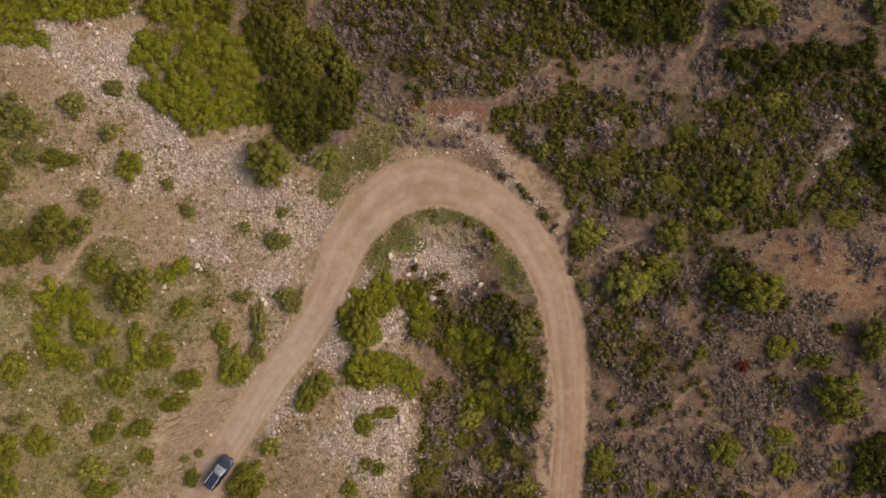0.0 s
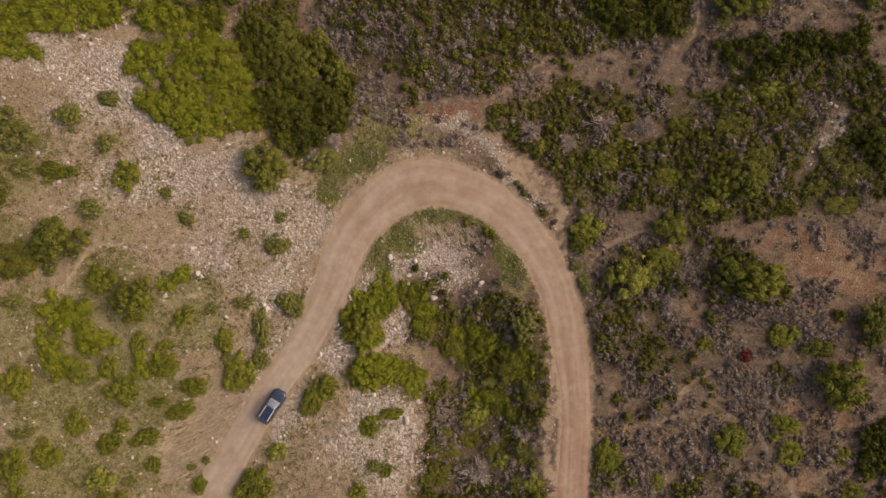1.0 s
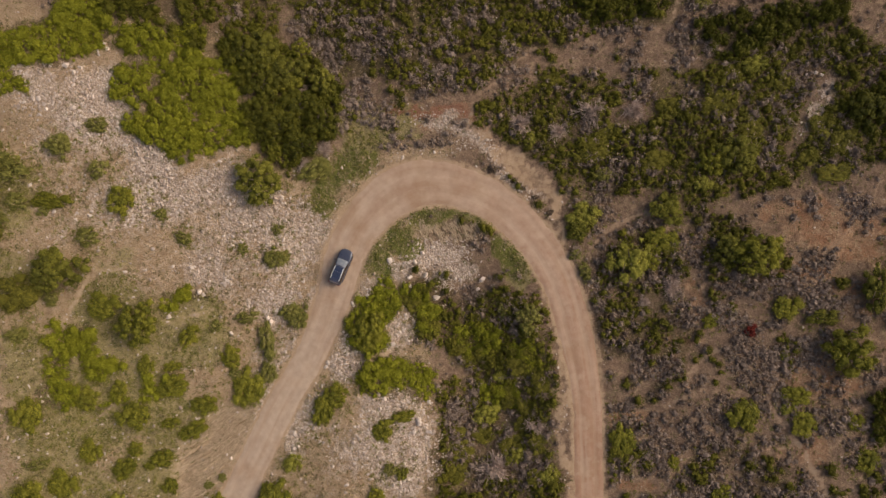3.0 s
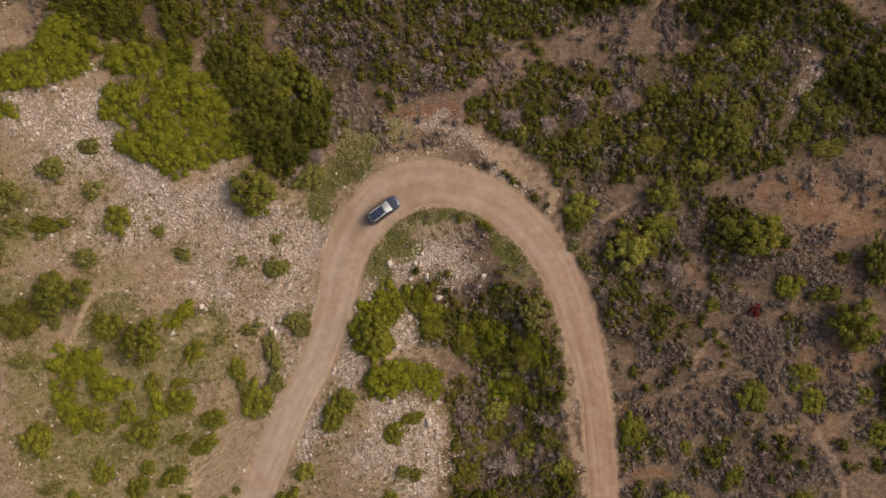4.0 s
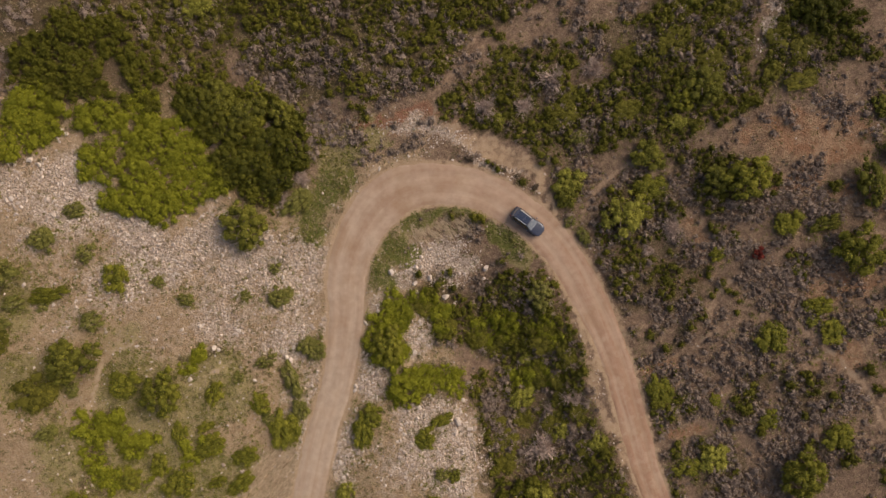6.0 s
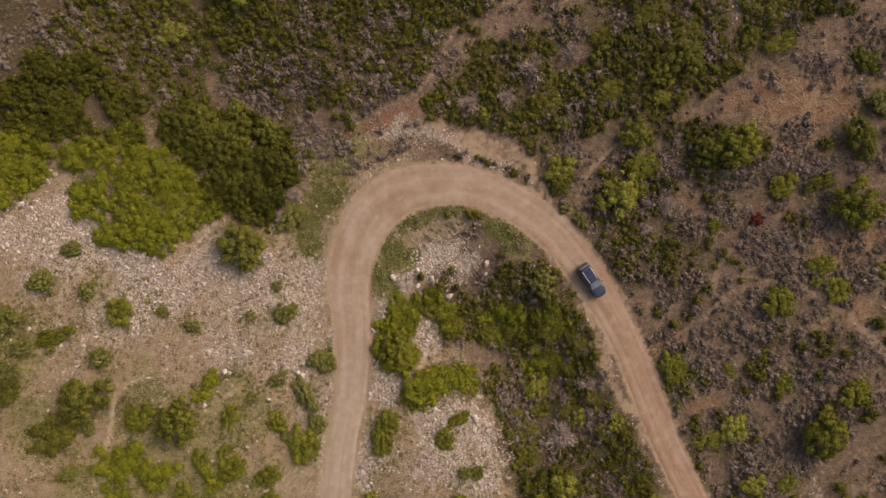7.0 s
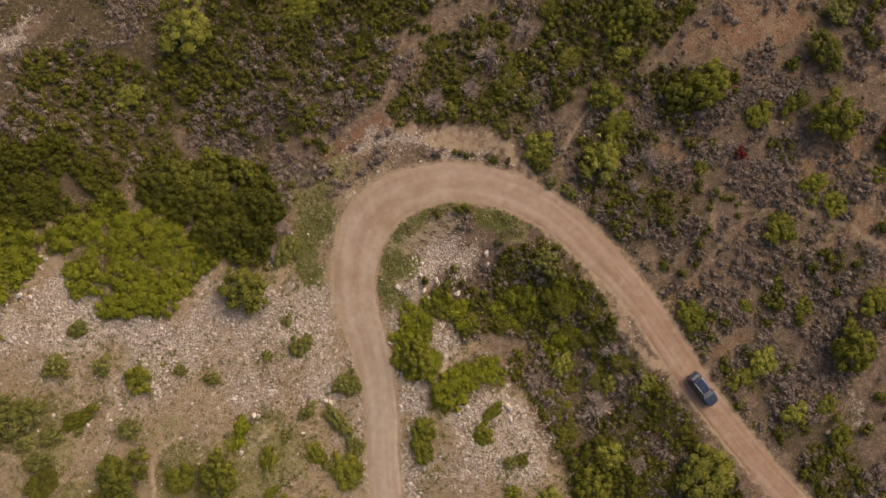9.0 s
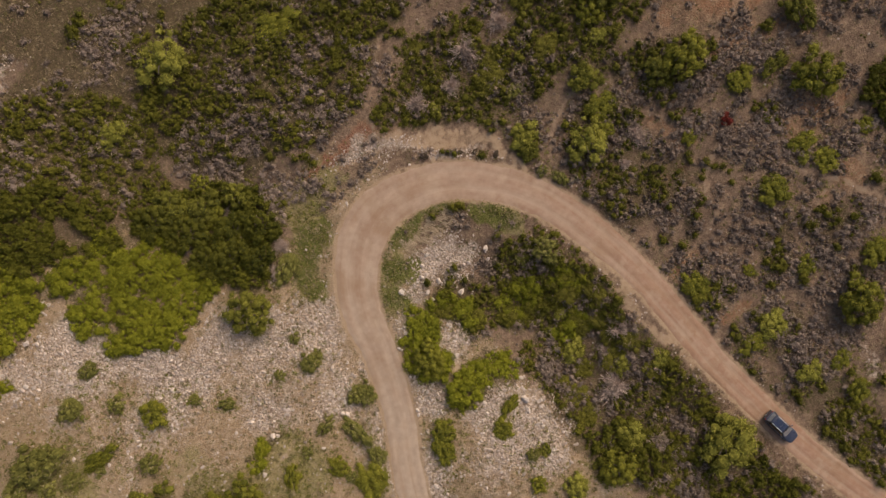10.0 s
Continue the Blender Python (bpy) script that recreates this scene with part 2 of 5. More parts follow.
GREEN_GRASS = leaf_material("green_grass_blades", (0.085, 0.095, 0.022), (0.24, 0.225, 0.065), (0.34, 0.27, 0.15), 0.2)
BARK = plain("bark", (0.13, 0.095, 0.07), 0.9)
LIMESTONE = stone_material("pale_limestone", (0.335, 0.245, 0.188), (0.68, 0.555, 0.465))


# ---------------------------------------------------------------- mesh helpers
def mesh_of(name, verts, faces, material, smooth_faces=False, tints=None):
    """A mesh from arrays: verts (n, 3), faces (m, 3 or 4)."""
    me = bpy.data.meshes.new(name)
    verts, faces = np.asarray(verts, np.float32), np.asarray(faces, np.int32)
    k = faces.shape[1]
    me.vertices.add(len(verts))
    me.vertices.foreach_set("co", verts.ravel())
    me.loops.add(faces.size)
    me.loops.foreach_set("vertex_index", faces.ravel())
    me.polygons.add(len(faces))
    me.polygons.foreach_set("loop_start", np.arange(0, faces.size, k, dtype=np.int32))
    me.polygons.foreach_set("use_smooth", np.full(len(faces), smooth_faces))
    if tints is not None:
        at = me.attributes.new("tint", "FLOAT", "POINT")
        at.data.foreach_set("value", np.asarray(tints, np.float32))
    me.materials.append(material)
    me.update(calc_edges=True)
    return me


def part(name, bm, material, parent, label=""):
    """Links a bmesh as one mesh object under a thing or a part."""
    me = bpy.data.meshes.new(name)
    bm.to_mesh(me)
    bm.free()
    me.materials.append(material)
    ob = new(name, me)
    ob.parent = parent
    return tagged(ob, label)


# ---------------------------------------------------------------- ground
def inside(x, y, corners):
    """Which points lie inside a patch of the plan."""
    ok = np.zeros(np.shape(x), bool)
    c = list(corners)
    for (x1, y1), (x2, y2) in zip(c, c[1:] + c[:1]):
        cross = (y1 > y) != (y2 > y)
        ok ^= cross & (x < (x2 - x1) * (y - y1) / (y2 - y1 + 1e-9) + x1)
    return ok


def ovals(x, y, rows, soft=0.35):
    """1 inside any of the ovals (x, y, half length, half width, turn), fading at the rim."""
    best = np.zeros(np.shape(x))
    for cx, cy, a, b, turn in rows:
        ca, sa = math.cos(radians(turn)), math.sin(radians(turn))
        u, v = (x - cx) * ca + (y - cy) * sa, -(x - cx) * sa + (y - cy) * ca
        best = np.maximum(best, 1 - smooth((np.hypot(u / a, v / b) - 1 + soft) / (2 * soft)))
    return best


SCREE = [
    (26.58, -45.55, 1.2, 1.87, 0),
    (-21.69, 49.12, 2.6, 0.6, 0),
    (-41.98, 22.82, 8, 3, -5),
    (-37.32, 20.51, 4, 4, 0),
    (-33.75, 13.59, 8, 2.67, -20),
    (-39.85, 12.84, 6, 4, -30),
    (-29.3, 10.71, 8.67, 3.33, -10),
    (-23.72, 12.45, 3.33, 2, 0),
    (-23.2, 5.96, 8.67, 4, -10),
    (-18.09, 2.71, 4, 4.67, 0),
    (-23.16, 0.72, 7.33, 3.33, 0),
    (-29.47, 2.66, 6, 4, 0),
    (-36.17, 6.48, 7.33, 3, 0),
    (-20.1, -2.58, 4.67, 4, 0),
    (-20.24, -9.26, 3.33, 2, 50),
    (-22.93, -13.93, 2, 2.67, -40),
    (-12.94, -11.94, 2.67, 3, 50),
    (-9.63, -17.31, 3, 1.67, 0),
    (-6.32, -21.43, 3.67, 4.67, 0),
    (-8.27, -25.28, 5.33, 4, 0),
    (-12.22, -22.52, 4, 4.67, 0),
    (-5.65, -9.34, 2.33, 2, 0),
    (-6.33, -14.08, 2, 1, 0),
    (-9.6, -4.6, 1.2, 1.67, 0),
    (-0.94, -0.6, 4, 2, 0),
    (1.08, -3.99, 4, 1, 0),
    (-9.63, -33.36, 4, 4, 0),
    (-17.6, -18.6, 1.67, 2.67, 50),
]
RED_SOIL = [
    (0.4, 15.32, 5, 1.73, -10),
    (-0.27, 15.12, 3.33, 1.2, -10),
    (4.07, 13.08, 3.33, 1.67, -30),
    (41.0, -0.4, 4, 1.3, -15),
    (45.8, -3.18, 6, 2.67, -10),
    (49.09, -5.13, 3.33, 2.67, 0),
    (40.26, -19.54, 2.67, 1.33, 20),
    (43.4, -20.79, 3.33, 1.33, 20),
    (38.89, -27.34, 1.67, 2, 0),
    (47.75, -11.61, 2, 1.67, 0),
    (45.93, -10.34, 2.67, 0.8, 0),
    (19.73, -21.93, 2.67, 1, 0),
    (29.5, -9.85, 1, 3.33, 20),
    (50.24, -14.18, 2, 1.33, 0),
    (20.04, -30.55, 1.67, 1.2, 0),
    (41.42, -7.75, 4, 1.33, 0),
    (25.62, -13.87, 2.67, 1, 0),
]
BRICK_SOIL = [(0.3, 16.1, 3.4, 0.95, -6), (-4.8, 17.1, 1.6, 0.7, -10), (4.1, 14.4, 1.6, 0.7, -35)]
SWARD = [
    (-6.29, 13.78, 4, 1.67, 0),
    (-4.29, 16.16, 3.33, 1.87, 0),
    (-9.68, 15.86, 2.67, 2, 0),
    (-38.31, -1.87, 4.67, 4, 0),
    (-41.1, -10.31, 4.67, 4, 0),
    (-34.86, -14.3, 4.67, 4, 0),
    (-31.9, -18.39, 4, 2.67, 0),
    (-29.59, -3.84, 4, 2.33, 0),
    (-47.28, -16.68, 4, 4, 0),
    (-9.61, 11.08, 3.67, 1.87, 25),
    (-12.9, 8.04, 1.67, 3, -30),
    (-0.93, 4.33, 3.67, 0.93, -5),
    (-5.6, 2.4, 1.87, 1.33, 30),
    (-8.26, -0.6, 1.2, 2.33, -20),
    (5.74, 2.74, 2.67, 1.2, -30),
    (9.4, -3.27, 1.2, 2.33, 20),
    (-29.65, -7.77, 4, 2.67, 0),
    (-37.89, -7.72, 7.33, 4.67, 0),
    (-42.56, -15.55, 7.33, 4, 0),
    (-46.94, -24.57, 6, 5.33, 0),
    (-33.69, -16.32, 5.33, 2.67, 0),
    (-35.87, -23.67, 5.33, 4, 0),
    (-48.18, -7.6, 2.67, 4, 0),
    (-48.68, 1.34, 3.33, 3.33, 0),
    (-47.68, 12.08, 3.33, 4, 0),
]
FOOTPATHS = [
    [(-35.63, 1.87, 0.18), (-38.82, 1.67, 0.22), (-40.8, 0.71, 0.22), (-42.13, -1.35, 0.22), (-44.3, -3.79, 0.18), (-46.35, -5.51, 0.18), (-46.91, -8.27, 0.14)],
    [(31.14, 30.8, 0.2), (30.69, 25.36, 0.18), (28.68, 23.02, 0.14), (22.5, 22.3, 0.06), (14.51, 22.57, 0.1), (11.47, 20.99, 0.18), (8.41, 18.75, 0.18), (5.87, 17.27, 0.18), (5.07, 15.06, 0.22)],
    [(17.75, -1.94, 0.22), (19.43, -0.27, 0.22), (21.87, 0.6, 0.18), (24.32, 1.4, 0.18), (26.51, -0.26, 0.18), (27.51, -3.24, 0.18), (29.16, -6.22, 0.18), (30.11, -8.52, 0.14)],
    [(17.4, -22.94, 0.12), (21.7, -22.43, 0.08), (26.13, -20.52, 0.1), (29.33, -19.66, 0.1), (33.79, -20.89, 0.14)],
    [(-32.14, -5.14, 0.14), (-29.6, -4.63, 0.18), (-27.09, -4.19, 0.14)],
    [(-38.05, -12.96, 0.11), (-40.6, -14.38, 0.14), (-43.17, -15.54, 0.11)],
    [(-9.64, -12.65, 0.14), (-7.98, -11.67, 0.18), (-5.66, -10.71, 0.14)],
    [(26.01, -20.57, 0.2), (27.62, -23.6, 0.18), (31.07, -26.34, 0.1), (35.15, -27.82, 0.12), (38.61, -27.1, 0.12)],
    [(38.61, -27.1, 0.2), (36.66, -24.11, 0.25), (35.84, -21.66, 0.25), (37.3, -18.74, 0.2)],
    [(38.61, -27.1, 0.2), (39.81, -29.92, 0.3), (41, -33.48, 0.25), (40.79, -37.42, 0.2)],
    [(26.14, -20.53, 0.2), (28.29, -16.94, 0.22), (31.97, -14.99, 0.2)],
    [(47.3, -2.83, 0.15), (43.84, -5.42, 0.2), (40.2, -5.97, 0.2)],
    [(-9.61, 11.95, 0.08), (-6.27, 11.54, 0.08), (-3.6, 11.27, 0.08)],
]
STONY = [
    (0.8, 15.0, 2.6, 0.6, -10),
    (4.4, 11.93, 3, 1.07, -30),
    (45.93, 13.08, 1.33, 0.67, 50),
    (43.74, 9.84, 2.33, 0.53, 50),
    (-21.69, 50.1, 4, 0.8, 0),
    (-6.3, -23.74, 3.33, 5, 0),
    (-9.26, -24.58, 3, 3.33, 0),
    (-11.56, -21.86, 2, 4, -30),
    (-6.99, -16.73, 2.67, 1.2, 0),
    (-9.63, -18.65, 2, 1.33, 0),
    (-29.34, 9.76, 7.33, 2.33, -10),
    (-20.64, 4.67, 5.33, 2.67, -10),
    (-23.75, 10.5, 4, 2, 0),
    (-17.5, 0.73, 2.67, 2, 0),
    (2.07, 13.75, 3.33, 0.53, -12),
    (5.07, 11.94, 4, 0.8, -35),
    (9.73, 6.07, 4.67, 0.67, -50),
    (-1.27, -1.27, 3, 1, -5),
    (2.4, -3.2, 2.2, 0.9, 0),
    (-5.6, -1.93, 2, 1.33, 10),
    (-15.95, -6.61, 0.8, 4, -25),
    (-20.28, -13.61, 0.8, 4.67, -35),
    (-12.26, -10.93, 1.73, 4, -35),
    (-17.93, -18.93, 1.07, 4.67, -35),
    (-22.95, -16.61, 1.67, 2.67, -40),
    (-20.16, -3.91, 2.67, 2.33, 0),
    (-14.9, 4.72, 2, 2.67, 0),
    (-41.97, 22.18, 4.67, 1, 0),
    (-36.45, 19.92, 2, 4, 0),
    (-5.65, -20.13, 2, 3, 0),
]
NORTH_LITTER = [(-46, 36), (-24, 33), (-15, 27), (-8, 20), (5, 20), (16, 25), (30, 26), (32, 60), (-10, 70), (-46, 66)]
GAPS = [(-20.6, 20.9, 0.99, 0.99, 0), (-14.4, 20.7, 0.72, 0.72, 0), (-11.7, 16.9, 0.99, 0.99, 0), (-12.4, 13.4, 0.81, 0.81, 0), (-23.9, 26.8, 1.0, 3.0, 0), (-27.5, 30.5, 1.2, 2.4, 20)]
SHOULDERS = [
    [(4.73, 12.6, 0.7), (7.5, 11.1, 1.3), (10.5, 8.7, 1.7), (13.0, 5.5, 1.4), (14.06, 2.07, 0.8), (14.73, -0.6, 0.5)],
    [(12.27, -11.93, 0.3), (12.54, -15.94, 0.6), (12.27, -21.27, 0.8), (11.8, -26.6, 0.8), (11.7, -31.0, 0.4), (11.9, -35.0, 0.2)],
]
BARE = [
    (26.58, -45.55, 1.47, 2.13, 0),
    (43.75, 10.17, 0.93, 4.67, -35),
    (-21.61, 49.23, 4, 1.2, 0),
    (0.4, 0.07, 5.67, 2.8, 0),
    (-15.26, 28, 1.2, 3.33, 0),
    (24.23, 13.31, 2.67, 1.67, 0),
    (25.13, 21.79, 5.33, 1.2, 0),
    (45.29, 12.43, 1.2, 3.33, -30),
    (35.81, 0.72, 4, 1.33, -10),
    (11.5, 7.0, 1.3, 3.2, 35),
    (25.5, -21.08, 8, 0.8, 8),
    (15.06, 0.07, 1.33, 4, 10),
    (1.07, 16.12, 4.67, 2, 0),
    (37.01, -10.4, 4, 0.67, 20),
]
LAWN = [
    (-9.61, 11.28, 3.67, 1.73, 25),
    (-12.9, 8.04, 1.47, 2.67, -30),
    (-0.93, 4.47, 3.2, 0.67, -5),
    (-5.27, 2.73, 1.67, 0.93, 30),
    (-8.26, -0.6, 0.93, 2, -20),
    (6.41, 2.4, 2, 0.8, -30),
    (3.6, 3.4, 2.2, 0.8, -15),
    (8.3, -1.6, 0.9, 2.6, 25),
    (-4.6, 1.1, 1.8, 1.2, 30),
    (-7.4, -2.2, 0.9, 1.6, -15),
]
STRAW_BANK = [
    (-28.54, -20.43, 5.67, 3.07, 45),
    (-31.54, -23.89, 3.33, 1.87, 30),
    (1.07, 2.2, 4.13, 1.13, -8),
    (-35.39, -27.9, 2.67, 1.07, 0),
]
MAT_ZONES = [
    [(0.75, -10.18), (4.49, -8.77), (6.51, -11.46), (4.52, -14.31), (1.1, -13.65)],
    [(7.17, -10.75), (10.42, -11.29), (9.92, -16.7), (7.86, -16.19)],
    [(3.17, -17.14), (6.55, -16.3), (7.23, -20.4), (3.85, -21.25)],
    [(-36.86, 34.79), (-34.46, 30.07), (-36.16, 26.78), (-43.56, 27.17)],
    [(-35.44, 23.5), (-33.7, 24.83), (-29.36, 26.26), (-25.16, 26.27), (-21.46, 23.4), (-19.74, 16.63), (-20.96, 14.85), (-23.71, 14.07), (-27.38, 13.5), (-31.17, 14.88), (-33.22, 16.16), (-34.34, 18.71), (-33, 19.91), (-35.58, 21.58)],
    [(-45.7, 29.1), (-34.94, 29.61), (-36.42, 27.27), (-37.92, 25.47), (-42.04, 25.52), (-45.06, 26.44), (-50.52, 25.2), (-50.67, 27.79)],
    [(-34.66, 28.36), (-25.16, 28.89), (-23.98, 25.76), (-29.36, 26.26), (-33.6, 25.69)],
    [(-49.26, 25.19), (-45.62, 24.95), (-43.44, 22.76), (-45.5, 21.93), (-49.13, 22.62)],
    [(-8.94, -4.94), (-6.94, -3.27), (-4.62, -3.62), (-4.3, -5.3), (-5.63, -6.98), (-7.62, -7.96), (-7.97, -10.65), (-9.62, -11.29), (-11.26, -10.26), (-11.93, -7.93), (-11.07, -6.27)],
    [(-11.62, -13.29), (-9.63, -12.1), (-6.32, -12.84), (-3.33, -14.53), (-2.45, -16.97), (-4.33, -18.07), (-6.33, -16.22), (-9.63, -16.26), (-11.49, -15.43)],
    [(-3.76, -3.96), (-1.62, -4.65), (-0.61, -7.05), (-1.63, -10.81), (-3.31, -10.08), (-3.97, -7.34)],
    [(-46.5, -7.8), (-44.9, -6.7), (-44.0, -8.6), (-44.3, -11.0), (-43.0, -11.9), (-42.2, -13.7), (-44.3, -13.7), (-45.7, -12.6), (-46.4, -10.3)],
    [(-46.0, -5.7), (-44.0, -4.6), (-41.4, -5.0), (-40.8, -6.4), (-39.1, -8.2), (-39.3, -9.8), (-41.7, -9.1), (-42.7, -7.7), (-45.0, -6.9)],
    [(-32.7, -2.1), (-30.3, -1.4), (-28.2, -0.9), (-27.2, -1.8), (-29.9, -2.9), (-32.6, -3.3)],
    [(-36.3, -11.1), (-31.6, -11.2), (-30.9, -13.4), (-34.5, -14.0), (-37.0, -13.5)],
    [(-46.4, -3.8), (-44.3, -3.1), (-43.5, -4.3), (-45.2, -5.1)],
    [(-41.2, -13.6), (-38.0, -13.0), (-37.7, -13.9), (-40.6, -14.8)],
    [(-42.2, -8.0), (-41.0, -7.4), (-37.9, -9.5), (-38.5, -10.3), (-41.7, -9.6)],
]
DENSE = [
    [(1.1, -7.1), (4.1, -6.4), (6.5, -5.6), (10.1, -6.3), (11.4, -8.9), (11.1, -11.9), (6.5, -11.5), (2.5, -10.9)],
    [(10.8, 17.9), (15.9, 13.7), (19.4, 7.7), (16.8, 3.7), (11.5, 8.3), (7.4, 12.2), (7.6, 15.3)],
]
OLIVE_ZONES = [
    [(-22.8, 47.9), (-16.0, 42.0), (-14.8, 35.4), (-16.5, 27.6), (-22.2, 27.5), (-24.4, 35.7), (-29.4, 40.5)],
    [(17.9, -41.7), (21.1, -42.8), (23.4, -51.8), (17.3, -58.1), (16.0, -55.8), (17.0, -48.3)],
    [(15.1, -34.1), (17.0, -36.0), (16.5, -41.2), (15.3, -39.0)],
    [(-25.74, 44.86), (-16.73, 41.29), (-15.27, 34.05), (-19.29, 30.8), (-25.16, 32.06), (-28.48, 39.6)],
    [(28.09, 2.7), (34.55, 2.69), (35.82, 0.07), (33.88, -1.9), (30.07, -2.57), (28.44, -0.59)],
    [(17.41, -9.94), (26.92, -9.55), (28.55, -13.18), (26.26, -15.85), (21.06, -14.93), (18.4, -15.93)],
    [(-2.99, -16.94), (1.1, -14.34), (3.17, -17.83), (1.09, -24.57), (-2.65, -23.7)],
    [(-13.19, 29.99), (-5.67, 29.77), (-5.68, 25.77), (-9.81, 25.95), (-13.22, 27.34)],
    [(49.19, -28.56), (53.92, -27.02), (52.66, -33.49), (47.82, -33.72)],
    [(20.41, -34.62), (24.94, -35.75), (23.54, -40.92), (19.69, -39.84)],
    [(-29.61, 43.04), (-21.31, 32.26), (-24.32, 24.86), (-34.25, 30.31), (-37.74, 34.77)],
    [(-12.34, 37.63), (-1.6, 40.16), (14.66, 35.35), (31.14, 30.8), (30.33, 24.68), (24.5, 23.36), (17.23, 23.28), (11.81, 22.09), (9.09, 19.59), (4.41, 18.63), (0.4, 18.96), (-2.95, 19.54), (-5.34, 22.36), (-6.37, 27.15), (-12.53, 28)],
    [(7.06, 16.38), (9.75, 18.64), (14.5, 19.54), (21.13, 18.46), (23.95, 15.99), (22.94, 10.01), (20.38, 8.73), (15.04, 9.38), (11.73, 9.39), (7.72, 12.72)],
    [(24.36, 18.03), (32.71, 17.54), (40.35, 19.06), (49.06, 21.48), (54.05, 15.58), (53.87, 3.93), (43.37, 4.49), (40.84, 2.68), (35.82, 3.02), (29.38, 2.7), (24.28, 3.38), (17.09, 4.07), (15.03, 7.38), (17.05, 8.72), (22.96, 9.36)],
    [(1.09, -7.07), (3.8, -5.7), (7.78, -5.97), (10.74, -6.94), (11.87, -9.27), (11.87, -13.27), (11.42, -17.3), (10.76, -21.33), (10.93, -30.6), (10.28, -37.31), (10.73, -47.26), (11.74, -57.3), (1.06, -53.81), (-1.61, -40.87), (-4.3, -30.83), (-2.99, -23), (-2.86, -17.63), (0.41, -14.34), (-0.96, -12.22), (-0.61, -8.08)],
    [(18.43, -1.94), (21.74, 0.07), (24.93, 0.07), (27.5, -2.58), (28.53, -5.89), (26.28, -7.9), (21.73, -7.93), (18.43, -6.61)],
    [(17.06, -7.93), (21.73, -7.6), (25.62, -9.22), (24.98, -11.89), (19.75, -13.28), (17.4, -11.93)],
    [(30.07, -2.57), (33.92, -0.92), (38.31, -2.55), (39.19, -6.46), (36.35, -8.76), (31.36, -7.84), (29.76, -5.21)],
    [(26.92, -14.85), (28.53, -15.82), (24.25, -20.47), (22.05, -20.91), (22.99, -18.21)],
    [(19.1, -49.34), (23.02, -48.51), (24.29, -57), (18.39, -57.24)],
    [(26.19, -26.06), (29.38, -25.62), (32.3, -27.56), (36.45, -28.13), (38.25, -29.96), (37.6, -33.88), (33.15, -33.35), (31.98, -29.54), (26.85, -29.03)],
    [(-21.28, 46.96), (-14.16, 41.17), (-11.99, 35.48), (-14, 31.83), (-19.5, 34.3), (-23.62, 41.85)],
    [(-3.61, -2.61), (0.4, -2.63), (1.09, -6.04), (-0.96, -12.22), (-3.32, -10.76)],
]
DARK_ZONES = [
    [(-29.9, 40.1), (-24.6, 35.5), (-22.6, 26.9), (-23.5, 23.9), (-34.7, 35.3)],
    [(-22.8, 29.22), (-17.19, 29.85), (-16.27, 25.94), (-12.58, 24.67), (-9.77, 19.74), (-10, 15.16), (-12.26, 13.4), (-14.86, 12.14), (-16.78, 9.97), (-18.4, 11.94), (-20.67, 15.53), (-21.22, 21.36), (-22.79, 25.24)],
    [(32.9, 22.95), (36.73, 23.98), (40.45, 23.18), (44.26, 23.63), (48.57, 24.16), (49.07, 21.81), (45.36, 20.79), (40.35, 19.19), (35.88, 17.48), (33.09, 18.56)],
    [(-31.27, 32.37), (-22.77, 33.16), (-22.79, 25.24), (-25.16, 26.27), (-29.35, 27.86)],
    [(46.75, -21.2), (52.61, -20.57), (53.35, -27.06), (48.52, -27.9), (46.21, -25.93)],
    [(14.6, 32.52), (30.52, 32.2), (30.03, 25.37), (24.49, 24.15), (18.56, 25.62)],
    [(-35.93, 39.87), (-23.31, 31.93), (-22.28, 24.59), (-27.79, 26.66), (-39.32, 33.67)],
    [(49.07, 13.05), (54.11, 13.66), (53.87, 7.15), (49.53, 8.47), (46.49, 9.8)],
    [(-3.63, -28.2), (1.09, -29.82), (2.43, -36.33), (-1.61, -37.56), (-4.3, -32.87)],
    [(3.75, -44.11), (9.74, -43.94), (11.06, -50.58), (5.07, -50.65)],
]


def footpath(x, y, lines=None):
    """1 on the trodden ways and the bare shoulders."""
    best = np.zeros(np.shape(x))
    for line in (FOOTPATHS + SHOULDERS if lines is None else lines):
        way = glide([(px, py, half) for px, py, half in line], 0.5)
        best = np.maximum(best, 1 - smooth((beside(x, y, way) + 0.12) / 0.36))
    return best


def eastern(x, y):
    """1 on the heath side of the road, 0 on the stony hillside."""
    line = (x + 12) * -0.861 + (y + 0.6) * 0.507
    hollow = (y < 8) & (x < 6)
    side = smooth((-line - 3) / 6)
    side = np.where(hollow, side * smooth((x + 6) / 5), side)
    top = smooth((y - 9) / 6) * smooth((x + 24 + 22 * smooth((y - 27) / 5)) / 8)
    return np.maximum(side, top)


